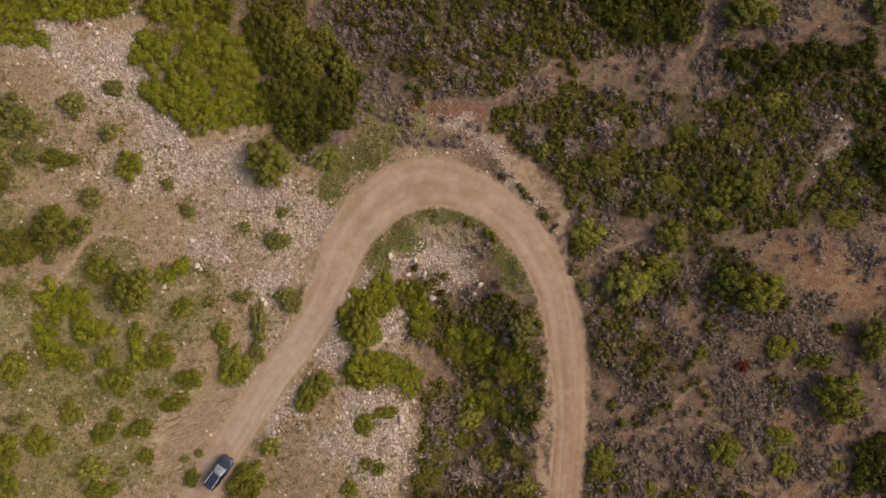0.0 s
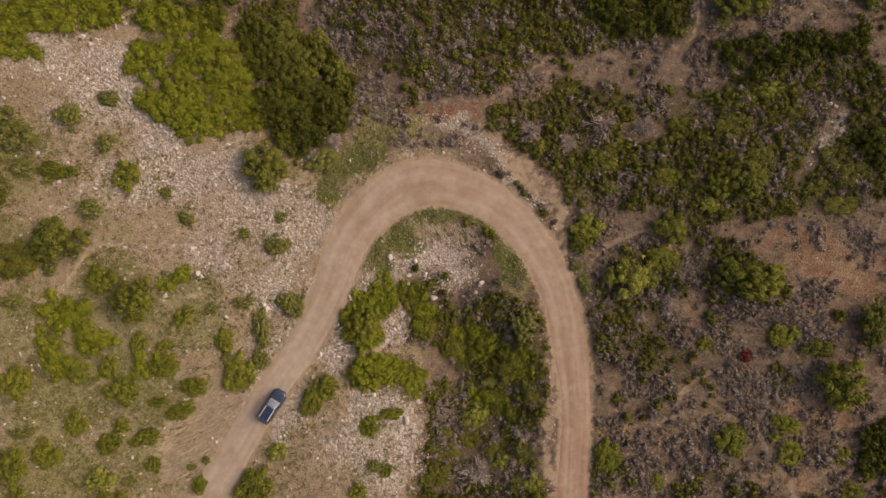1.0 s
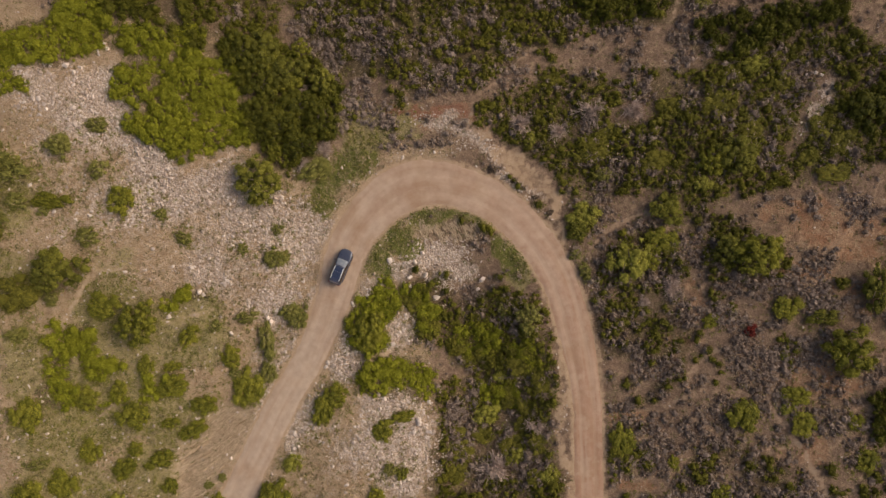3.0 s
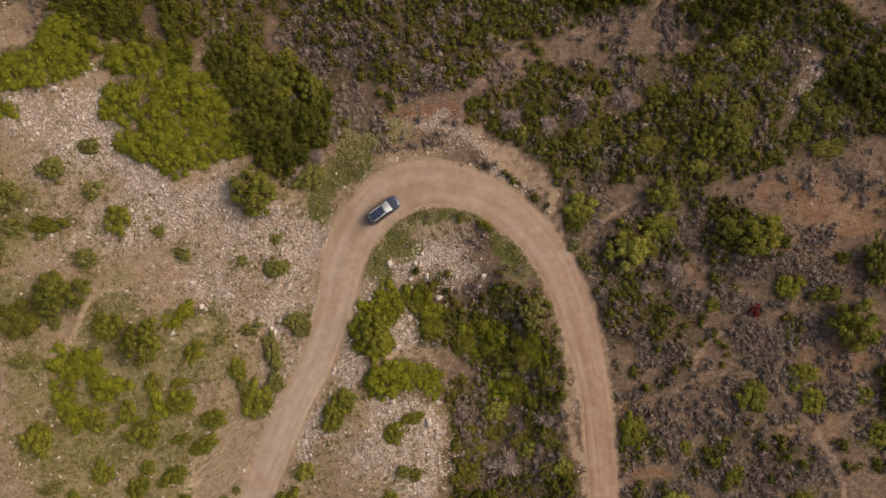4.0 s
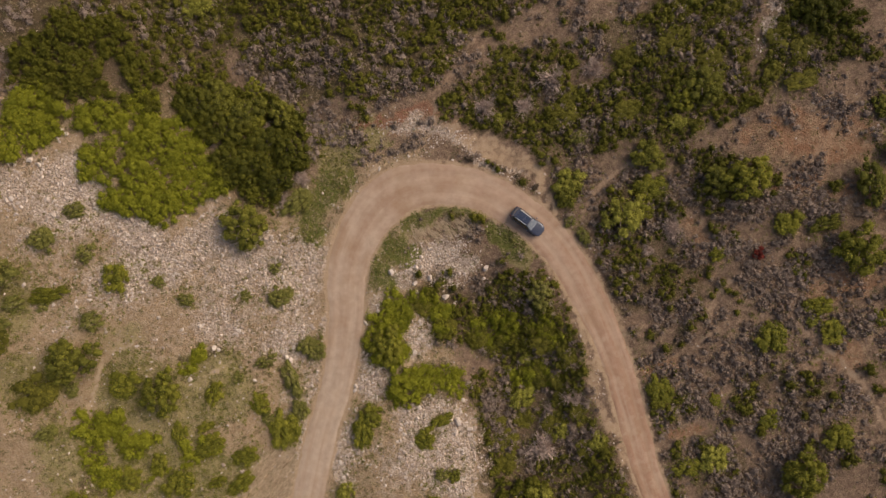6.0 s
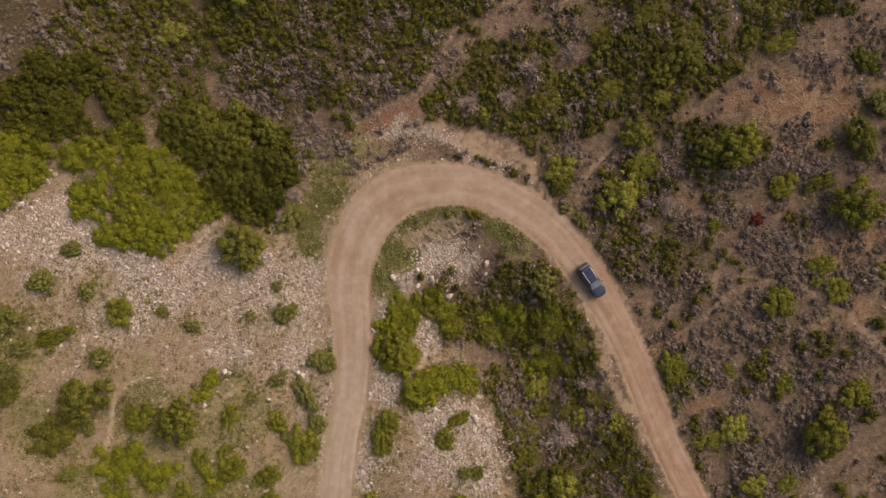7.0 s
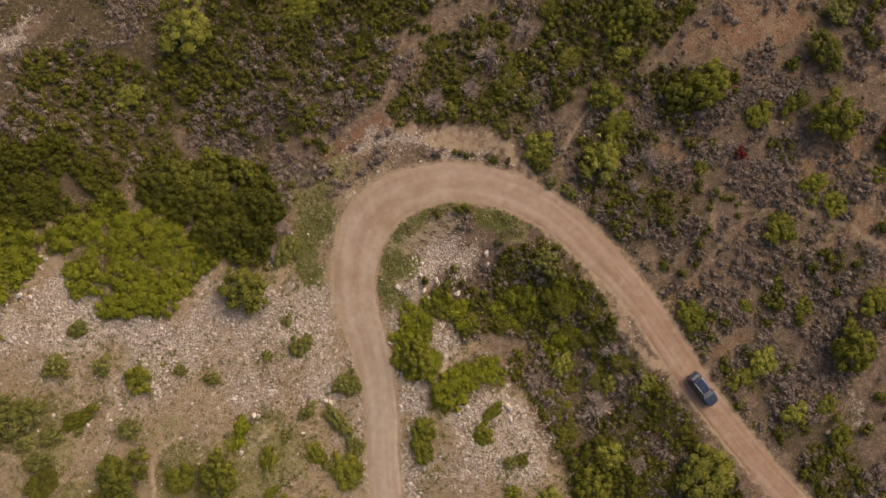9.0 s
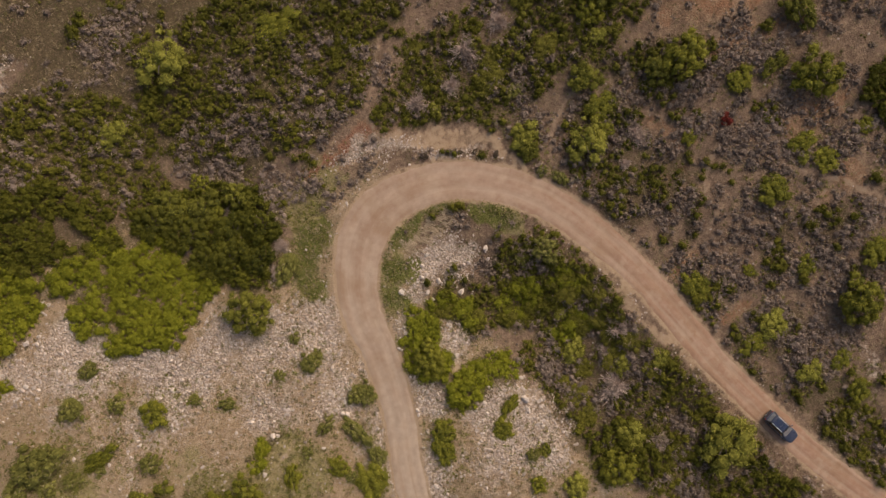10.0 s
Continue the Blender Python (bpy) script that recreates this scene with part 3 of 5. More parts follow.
def ground():
    fine = np.arange(-66, 66.01, 0.48)
    out = 66 * 1.26 ** np.arange(1, 18)
    g = np.concatenate([-out[::-1], fine, out])
    gx, gy = [a.ravel() for a in np.meshgrid(g, g)]
    n = len(g)
    verts = np.stack([gx, gy, height(gx, gy)], 1)
    i = (np.arange(n - 1)[:, None] * n + np.arange(n - 1)[None, :]).ravel()
    me = mesh_of("ground", verts, np.stack([i, i + 1, i + n + 1, i + n], 1), SOIL, True)
    off = beside(gx, gy)
    wx = gx + 3.0 * (grain(gx, gy, 4.0, 11) - 0.5) + 1.6 * (grain(gx, gy, 1.3, 12) - 0.5)
    wy = gy + 3.0 * (grain(gx, gy, 4.0, 13) - 0.5) + 1.6 * (grain(gx, gy, 1.3, 14) - 0.5)
    a = np.stack([np.maximum(ovals(wx, wy, SCREE) * (0.12 + 1.05 * grain(gx, gy, 4.5, 15)), 0.8 * ovals(wx, wy, STONY)), ovals(wx, wy, RED_SOIL), ovals(wx, wy, SWARD), np.ones(len(gx))], 1)
    b = np.stack([np.maximum(0.95 * (1 - smooth((off + 0.2) / 0.75)), 0.72 * footpath(wx, wy, SHOULDERS)), np.maximum(0.8 * footpath(gx, gy, FOOTPATHS), 0.8 * ovals(wx, wy, STRAW_BANK[:2])), eastern(wx, wy), np.ones(len(gx))], 1)
    under = np.zeros(len(gx))
    for z in MAT_ZONES + OLIVE_ZONES + DARK_ZONES:
        under = np.maximum(under, inside(wx, wy, z) * 0.62)
    under = np.maximum(under, 0.85 * inside(wx, wy, NORTH_LITTER))
    me.attributes.new("cover_c", "FLOAT", "POINT").data.foreach_set("value", (under * (1 - 0.8 * ovals(gx, gy, BARE))).astype(np.float32))
    me.attributes.new("brick", "FLOAT", "POINT").data.foreach_set("value", ovals(wx, wy, BRICK_SOIL).astype(np.float32))
    me.attributes.new("turf", "FLOAT", "POINT").data.foreach_set("value", (1.0 * ovals(wx, wy, LAWN)).astype(np.float32))
    for name, v in (("cover_a", a), ("cover_b", b)):
        me.color_attributes.new(name, "FLOAT_COLOR", "POINT").data.foreach_set("color", v.astype(np.float32).ravel())
    return tagged(new("ground", me), "dry stony hillside with tan soil, scree and reddish earth", "ground", kind="structure")


def dirt_road():
    """The packed earth road: slightly crowned, two worn ruts, ragged edges."""
    p = glide(ROAD_LINE, 0.35)
    d = np.gradient(p[:, :2], axis=0)
    d /= np.hypot(d[:, 0], d[:, 1])[:, None]
    side = np.stack([d[:, 1], -d[:, 0]], 1)
    run = np.concatenate([[0], np.cumsum(np.hypot(*np.diff(p[:, :2], axis=0).T))])
    cols = np.linspace(-1, 1, 25)
    rag_l, rag_r = grain(run, run * 0 + 3, 1.1, 21), grain(run, run * 0 + 9, 1.1, 22)
    rag_l, rag_r = rag_l + 0.6 * grain(run, run * 0, 0.45, 23), rag_r + 0.6 * grain(run, run * 0, 0.45, 24)
    verts, lane = [], []
    for k, u in enumerate(cols):
        wide = p[:, 2] + 0.5 * u ** 6 * ((rag_l if u < 0 else rag_r) - 0.8)
        xy = p[:, :2] + side * (u * wide)[:, None]
        drift = 0.12 * (grain(run, run * 0, 9.0, 31) - 0.5)
        rut = np.exp(-((np.abs(u - drift) - 0.42) / 0.17) ** 2)
        z = 0.035 * (1 - u * u) - 0.03 * rut - 0.05 * smooth((abs(u) - 0.7) / 0.3) + 0.02 * grain(xy[:, 0], xy[:, 1], 0.7, 5)
        verts.append(np.column_stack([xy, z]))
        lane.append(np.column_stack([np.full(len(p), (u + 1) / 2), run / run[-1], rut * (0.12 + 0.35 * grain(run, run * 0, 6.0, 33) + 0.45 * smooth((run / run[-1] - 0.5) / 0.15)), np.ones(len(p))]))
    n, rows = len(cols), len(p)
    verts, lane = np.stack(verts, 1).reshape(-1, 3), np.stack(lane, 1).reshape(-1, 4)
    i = (np.arange(rows - 1)[:, None] * n + np.arange(n - 1)[None, :]).ravel()
    me = mesh_of("road", verts, np.stack([i, i + n, i + n + 1, i + 1], 1), EARTH, True)
    me.color_attributes.new("lane", "FLOAT_COLOR", "POINT").data.foreach_set("color", lane.astype(np.float32).ravel())
    me.attributes.new("flow", "FLOAT_VECTOR", "POINT").data.foreach_set("vector", np.stack([lane[:, 0] * 4.6, lane[:, 1] * run[-1] * 0.06, lane[:, 0] * 0], 1).astype(np.float32).ravel())
    return tagged(new("road", me), "narrow packed-earth road curving in a tight bend", "road", kind="structure")


ground()
dirt_road()


# ---------------------------------------------------------------- vegetation: leaves, domes, zones
rng = np.random.default_rng(7)
HEATH = [
    (-6.35, 21.02, 3, 3, 0),
    (-4.63, 17.19, 3, 1.87, 0),
    (-8.7, 17.26, 2, 2, 0),
    (30.87, 19.94, 3.33, 2.67, 0),
    (33.21, -17, 7.33, 3.67, 0),
    (21, -25.19, 6, 4, 0),
    (35.45, 21.89, 4.67, 3, 0),
    (40.62, 26.44, 4, 2.67, 0),
    (35.65, -7.77, 4, 2, 0),
    (22.38, -17.25, 3.33, 2.67, 0),
    (19.75, -13.28, 2.67, 2.67, 0),
    (26.83, -25.7, 4.67, 2, 0),
    (33.89, -13.07, 4.67, 2.33, 0),
    (41.49, -16.24, 2.67, 2, 0),
    (-9.82, 23.93, 4, 4.67, 0),
    (29.62, 20.65, 2.67, 2.67, 0),
    (-9.81, 22.55, 2.67, 2.67, 0),
    (-6.02, 25.1, 2, 3, 0),
    (-6.34, 18.61, 2.33, 1.33, 0),
    (26.34, 19.36, 3.33, 1.33, 0),
    (-12.89, 44.57, 8, 2.67, 0),
    (-24.8, 40.07, 5.33, 4, 0),
    (-10.49, 25.14, 5.33, 2, 0),
    (-2.97, 27.54, 4, 4, 0),
    (41.41, -7.42, 3.67, 2.33, 0),
    (45.12, 0.06, 2.67, 2.33, 0),
    (48.56, -1.55, 2, 1.67, 0),
    (45.85, -6.43, 2, 2.67, 0),
    (38.22, -6.46, 2, 2, 0),
    (48.84, 2.97, 2.33, 1.47, 0),
    (30.07, -16.42, 4.33, 3.67, 0),
    (35.82, -15.68, 4, 3.33, 0),
    (21.64, -25.82, 4, 3, 0),
    (28.69, -22.97, 3, 2.13, 0),
    (41.95, -25.59, 2.67, 2.13, 0),
    (43.37, -11, 2.53, 1.47, 0),
    (36.35, -19.55, 4.67, 2, 0),
    (-2.96, 22.93, 2.67, 3.33, 0),
    (3.08, 21.49, 4, 3, 0),
    (-3.64, 27.68, 2.67, 2.67, 0),
    (-9.79, 28.63, 3, 2, 0),
    (21.69, 6.05, 3.33, 2, 0),
    (17.74, 6.4, 2.33, 2.33, 0),
    (26.88, 15.96, 4, 1.67, 0),
    (21.12, 18.11, 2.67, 1, 0),
    (29.42, -2.57, 1.47, 2.67, 0),
    (49.55, -19.34, 2.67, 1.47, 0),
    (21.69, -32.54, 4, 2, 0),
    (27.49, -34.3, 4.67, 4, 0),
    (24.22, -39.64, 4.67, 3.33, 0),
    (33.81, -36.62, 4, 3.33, 0),
    (47.92, -29.89, 4, 2.67, 0),
    (40.15, -33.18, 3.33, 2.67, 0),
    (-0.27, -21.84, 2, 2.67, 0),
    (5.89, -17.04, 2.67, 1.33, 0),
    (-5.65, 16.87, 2.67, 1, 0),
    (-11.87, 26, 1.67, 2, 0),
    (29.51, -11.84, 2, 2, 0),
    (26.93, -10.55, 1.33, 2.67, 0),
]
SHOULDER = [
    (12.27, -21.27, 0.93, 8.67, 0),
    (11.54, -34.61, 0.93, 8, 0),
    (10.07, 6.07, 4, 1.07, -50),
    (5.73, 11.4, 3.33, 0.93, -35),
    (11.87, -13.27, 0.67, 2.67, 0),
]


def leaves(at, out, size, long=1.0, lift=0.5):
    """Small kite-shaped leaves at the points, facing roughly outwards."""
    n = len(at)
    nor = out + rng.normal(0, lift, (n, 3))
    nor /= np.linalg.norm(nor, axis=1)[:, None] + 1e-9
    a = np.cross(nor, rng.normal(0, 1, (n, 3)))
    a /= np.linalg.norm(a, axis=1)[:, None] + 1e-9
    b = np.cross(nor, a)
    s = (size * rng.uniform(0.6, 1.4, n))[:, None]
    v = np.stack([at - a * s * long, at - b * s * 0.55 + nor * s * 0.15, at + a * s * long, at + b * s * 0.55 + nor * s * 0.15], 1)
    return v.reshape(-1, 3), np.arange(4 * n).reshape(-1, 4)


def tufts(xy, wide, tall, count, size, lift=0.5, long=1.0, hummock=0.0):
    """Leafy domes on the ground: a low core and leaves over it, tinted lighter on top and darker inside as painted
    shading. Returns verts, faces, tints.
    """
    n = len(xy)
    z = height(xy[:, 0], xy[:, 1]) + hummock * smooth((grain(xy[:, 0], xy[:, 1], 1.7, 71) - 0.25) / 0.6)
    base = np.column_stack([xy, z - 0.03])
    own = 0.5 * rng.uniform(0, 1, n) + 0.5 * grain(xy[:, 0], xy[:, 1], 2.2, 72)
    d = rng.normal(0, 1, (n, count, 3))
    d[..., 2] = np.abs(d[..., 2]) * 0.9 + 0.05
    d /= np.linalg.norm(d, axis=2)[..., None]
    r = rng.uniform(0.6, 1.15, (n, count, 1))
    scale = np.stack([wide * rng.uniform(0.75, 1.25, n), wide * rng.uniform(0.75, 1.25, n), tall], 1)[:, None, :]
    at = base[:, None, :] + d * r * scale
    v, f = leaves(at.reshape(-1, 3), d.reshape(-1, 3), np.repeat(size, count), long, lift)
    # upward leaves get a lighter tint, so top light is painted in
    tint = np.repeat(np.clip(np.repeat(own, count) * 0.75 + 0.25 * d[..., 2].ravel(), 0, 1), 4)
    core = np.array([(0.75, 0, -0.5), (0, 0.75, -0.5), (-0.75, 0, -0.5), (0, -0.75, -0.5), (0, 0, 0.75)])
    cv = base[:, None, :] + core[None] * scale
    cf = (np.array([(0, 1, 4, 3), (2, 3, 4, 1)])[None] + (np.arange(n) * 5)[:, None, None]).reshape(-1, 4)
    # core tint cut to 0.3 as painted shade under the leaves
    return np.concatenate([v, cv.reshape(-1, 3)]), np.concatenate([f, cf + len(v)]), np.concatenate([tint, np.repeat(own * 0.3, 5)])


def cushions(xy, wide, tall, dense, size, lift=0.5, long=1.0, hummock=0.0, ragged=0.3):
    """Rounded cushion bushes: an inner dome, its tint lowered for shade, under a lobed shell of leaves. Returns verts,
    faces, tints.
    """
    n = len(xy)
    z = height(xy[:, 0], xy[:, 1]) + hummock * smooth((grain(xy[:, 0], xy[:, 1], 2.3, 71) - 0.25) / 0.6)
    base = np.column_stack([xy, z - 0.04])
    own = 0.42 * rng.uniform(0, 1, n) + 0.2 * grain(xy[:, 0], xy[:, 1], 1.6, 72) + 0.38 * smooth((grain(xy[:, 0], xy[:, 1], 5.5, 73) - 0.2) / 0.6)
    scale = np.stack([wide * rng.uniform(0.75, 1.25, n), wide * rng.uniform(0.75, 1.25, n), tall], 1)
    phase = rng.uniform(0, 6.28, (n, 3))
    count = np.maximum(8, (dense * wide ** 2).astype(int))
    k = np.repeat(np.arange(n), count)
    d = rng.normal(0, 1, (len(k), 3))
    d[:, 2] = np.abs(d[:, 2]) * 0.9 + 0.03
    d /= np.linalg.norm(d, axis=1)[:, None]
    a = np.arctan2(d[:, 1], d[:, 0])
    lobe = 1 + ragged * np.sin(3 * a + phase[k, 0]) * np.cos(4 * d[:, 2] + phase[k, 1]) + 0.5 * ragged * np.sin(5 * a + phase[k, 2])
    at = base[k] + d * scale[k] * (lobe * rng.uniform(0.82, 1.1, len(k)))[:, None]
    v, f = leaves(at, d, size[k], long, lift)
    tint = np.repeat(np.clip(own[k] * 0.85 + 0.15 * rng.uniform(0, 1, len(k)), 0, 1), 4)
    ring = np.arange(6) * math.pi / 3
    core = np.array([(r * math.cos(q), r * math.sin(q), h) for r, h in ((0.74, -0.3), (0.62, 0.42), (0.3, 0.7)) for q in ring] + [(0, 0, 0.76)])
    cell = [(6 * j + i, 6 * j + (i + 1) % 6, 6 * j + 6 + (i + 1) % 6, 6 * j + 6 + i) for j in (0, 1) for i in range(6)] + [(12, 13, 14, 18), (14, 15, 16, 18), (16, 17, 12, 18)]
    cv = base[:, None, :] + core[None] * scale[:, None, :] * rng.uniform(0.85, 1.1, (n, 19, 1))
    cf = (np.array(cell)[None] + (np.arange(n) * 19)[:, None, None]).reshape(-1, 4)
    # domes get half the cushion's tint: shaded inner foliage put into the colour
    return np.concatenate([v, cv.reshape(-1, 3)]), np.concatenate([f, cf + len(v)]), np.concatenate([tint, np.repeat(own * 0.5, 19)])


def scatter(step, reach=63.0):
    """Points over the whole plan on a shaken lattice."""
    g = np.arange(-reach, reach, step)
    x, y = [a.ravel() for a in np.meshgrid(g, g)]
    near = np.hypot(x, y) < 61.5
    x, y = x[near], y[near]
    return x + rng.uniform(-0.5, 0.5, len(x)) * step, y + rng.uniform(-0.5, 0.5, len(x)) * step


def shaken(x, y):
    """The same plan with its lines made uneven."""
    return (x + 1.5 * (grain(x, y, 2.6, 41) - 0.5) + 0.8 * (grain(x, y, 0.9, 42) - 0.5),
            y + 1.5 * (grain(x, y, 2.6, 43) - 0.5) + 0.8 * (grain(x, y, 0.9, 44) - 0.5))


def in_any(x, y, zones):
    x, y = shaken(x, y)
    hit = np.zeros(len(x), bool)
    for z in zones:
        hit |= inside(x, y, z)
    return hit


def clear(x, y, gap=0.45):
    """Off the road and the footpaths, and not over a larger rock."""
    free = np.ones(len(x), bool)
    for bx, by, r in BOULDERS:
        if r > 0.38:
            free &= np.hypot(x - bx, y - by) > r + 0.4
    return free & (beside(x, y) > gap) & (footpath(x, y) < 0.4)


def stuff(name, arrays, material, label, category):
    v, f, t = arrays
    return tagged(new(name, mesh_of(name, v, f, material, False, t)), label, category, kind="stuff")


SHRUBS = {
    "bush": [(-35.44, 9.29, 1.73, 1.6, 0), (-42.78, 10.16, 2.13, 0.93, 0), (-15.94, -17.27, 1.13, 2, -20), (-14.27, -15.8, 1.6, 1.33, 0), (-6.98, -19.46, 1.73, 0.67, 0), (-9.29, -20.78, 1.13, 1.27, 0), (-10.9, -28.25, 1.13, 1, 0), (38.94, -11.24, 1.6, 1.33, 0), (30.33, -11.96, 1, 0.87, 0), (38.09, -16.76, 0.67, 0.67, 0), (32.54, -23.23, 1.73, 1.87, 0), (38.81, -21.56, 1.67, 1.07, -10), (39.24, -24.94, 1.67, 1.47, 0), (45.09, -25.15, 0.87, 1.07, 0), (18.5, -24.9, 1.45, 2, 0), (24.22, -27.93, 0.73, 0.73, 0), (18.47, -34.47, 1.6, 1.07, 0), (24.46, -42.9, 1.33, 1, 0)] + [(23.37, -47.06, 1.67, 1.2, 0), (5.88, 32.18, 2.67, 1.73, -10), (25.57, -1.92, 1.87, 1.47, 0), (24.32, -3.92, 1.33, 1.33, 0), (35.67, -36.52, 1.73, 1.47, 0), (29.41, -32.25, 1.2, 1.07, 0), (45.88, -29.83, 1.6, 1.33, 0), (-38.9, -2.2, 1.74, 1.61, 0), (-24.4, -13.7, 1.79, 2.26, -20), (-25.7, -9.8, 1.32, 1.25, 0), (-37.4, -15.3, 1.82, 1.56, 0), (-29.4, -15.1, 1.51, 1.12, 0), (-30, -6.9, 1.7, 0.91, 35), (-42.6, -18.7, 1.24, 1.37, 0), (-39.4, -21.3, 1.44, 1.18, 30), (-37.8, -19.2, 1.05, 0.85, 0), (-35.3, -20.9, 1.65, 0.99, 10), (-31, -17.9, 1.71, 0.99, 15)] + [(-33.5, -16.7, 1.31, 0.59, 0), (-46, -22, 1.62, 1.62, 0), (-23, -27.1, 1.87, 2.53, -25), (-29.5, -26.9, 1, 1.07, 0), (-34.6, -24.2, 0.86, 0.99, 0), (-32.5, -12.4, 1.76, 1.18, 0), (-38.7, -12.3, 1.04, 1.24, 0), (-35.2, -9.6, 0.91, 1.17, -15), (-32.4, -10.1, 1.04, 0.59, 0), (-42.3, -12.6, 1.62, 1.3, 0), (-48.7, -13.6, 1.66, 1.92, 0), (-49.7, -23.2, 1.68, 2.06, 0), (-49.5, -27.3, 1.29, 1.68, 0), (-39.5, -27.9, 1.97, 1.18, 0)],
    "olive": [(-49, 12, 1.5, 1.1, 20), (-46.6, 10.5, 1.4, 0.9, -10), (-49.2, 9.1, 1.6, 0.9, 0), (-52, 14, 1.8, 1.3, 0), (-37.06, 18.12, 1.47, 0.8, 0), (-41.24, 16.21, 1.4, 1.27, 0), (-37.58, 13.13, 1.33, 1.07, 0), (-39.55, 5.75, 1.47, 1, 0), (-19.35, 0.99, 1.33, 1.07, 0), (-18.18, 1.19, 0.73, 0.6, 0), (-29.19, 4.35, 1.2, 0.6, -30), (-31.37, 7.42, 0.73, 0.6, 0), (-18.72, 4.22, 0.8, 0.67, 0), (-22.84, 2.49, 0.73, 0.6, 0), (-47.95, 14.59, 3, 2, 0), (-43.82, 9.06, 0.8, 0.6, 0), (-15.86, 14.01, 1.6, 1.2, 0), (-13.54, 10.69, 2, 1.2, 20), (6.62, -8.24, 0.93, 0.87, 0), (-8.93, -25.25, 0.93, 0.67, 0), (-17.6, -6.26, 1.07, 1.33, -30), (15.6, -2.47, 0.87, 0.67, 0)] + [(16.53, -4.73, 0.8, 0.93, 0), (20.06, 6.4, 1.07, 0.8, 0), (50.39, 27.65, 1.73, 1.6, 0), (52.7, -7.68, 1.6, 1.33, 0), (33.58, 25.28, 0.93, 0.8, 0), (-27, -6.1, 0.85, 0.72, 0), (-21.5, -8.7, 1.06, 2, -10), (-18.4, -5.6, 1.13, 1.06, 0), (-23.4, -5.5, 1.71, 0.66, -10), (-28.7, -24, 0.6, 0.47, 0), (-30.4, -24.7, 0.6, 0.47, 0), (-37.3, -25.9, 1.05, 0.66, 0), (-44.6, -0.9, 0.96, 0.71, 0), (-48.5, -4.4, 1.34, 0.77, 0), (-48.4, -19.5, 1.55, 0.58, 0), (-25.6, -11.8, 0.92, 0.66, 0), (-21.8, -12.2, 0.93, 1.33, -15)],
    "deep": [(-7.61, -25.98, 0.8, 0.73, 0), (26.71, 1.59, 1.73, 1.67, 0), (16.14, 0.27, 1.33, 1.2, 0), (42.76, -12.84, 1.87, 0.87, 0), (53.33, -2.52, 1.33, 1.2, 0)],
    "yellow": [(11.74, 11.54, 0.8, 0.93, 0), (17.09, 1.94, 1.73, 1.47, 0), (31.07, 4.02, 1.07, 0.93, 0), (37.85, -22.82, 0.93, 0.8, 0), (21.78, -34.37, 1.6, 1.67, 0), (20.81, -41.15, 1.6, 1.13, 0), (-8.02, -31.62, 1.47, 1.6, 0), (0.74, -32.33, 1.47, 1.87, 0), (-17.08, 36.51, 1.87, 1.47, 0), (38.42, 17.11, 1.47, 1.07, 0), (3.17, -20.59, 1.6, 1.2, 0), (5.41, -16.22, 0.93, 0.8, 0), (5.98, -25.8, 1.33, 1.07, 0), (9.75, -28.05, 0.93, 1.2, 0), (-40.4, -25.5, 1.77, 1.38, 0), (-20.2, -23.2, 1.13, 1.07, 0)],
    "brown": [(7.07, 8.53, 0.5, 0.47, 0), (11.6, 4.7, 0.4, 0.3, 0), (13.2, 2.7, 0.42, 0.3, 0), (10.4, 5.9, 0.3, 0.26, 0), (9.3, 6.9, 0.28, 0.24, 0)],
    "dark": [(-11.13, 19.75, 1.6, 1.47, 0)],
    "scrub": [(-48.27, 0.19, 2.67, 2.2, 0), (33.06, 3.16, 1, 0.8, 0), (45.84, 3.64, 2.13, 1.07, 0), (43.4, 5.8, 1.33, 1.07, 0), (-3.83, -33.29, 2, 1.73, 0), (35.81, 16.46, 1.2, 0.93, 0), (41.55, 14.77, 1.6, 1.2, 0), (45.24, 9.17, 1.73, 1.33, 0), (47.06, 7.2, 1.33, 1.47, 0), (28.43, 13.26, 1.73, 1.33, 0), (21, 11.37, 1.47, 1.2, 0), (19.05, 9.39, 1.87, 1.6, 0), (15.15, 18.17, 1.33, 0.93, 0), (13.77, 14.11, 1.2, 0.93, 0), (5.86, -24.46, 1.73, 1.33, 0), (4.52, -13.62, 2, 1.47, 0), (7.84, -14.8, 1.73, 1.73, 0)] + [(6.57, -19.09, 1.33, 1.2, 0), (-0.27, -24.51, 1.47, 1.2, 0), (9.8, -16.71, 1.07, 1.47, 0), (-50.47, 6.97, 2, 1.47, 0), (33.83, 13.18, 2, 1.47, 0), (37.06, 9.89, 1.6, 1.2, 0), (26.15, 7.33, 1.6, 1.2, 0), (6.62, -17.41, 1.33, 1.07, -10), (8.08, -20.03, 1.2, 1.33, 0), (0.48, -11.91, 1.33, 1.2, 0), (1.72, -13.8, 1.07, 0.93, 0), (8.94, -13.51, 1.2, 1.33, 0), (10.13, -17.71, 0.93, 1.2, 0), (-0.75, -22.3, 1.2, 1.07, 0), (2.34, -23.02, 1.33, 1.2, 0), (-1.36, -27.05, 1.33, 1.2, 0), (8.94, -24.33, 1.2, 1.47, 0)] + [(8.31, -28.49, 1.33, 1.2, 0), (7.48, -22.16, 1.07, 0.93, 0), (-2.64, -9.07, 1.47, 1.6, 0), (-4.3, -5.98, 1.2, 1.07, 0)],
}
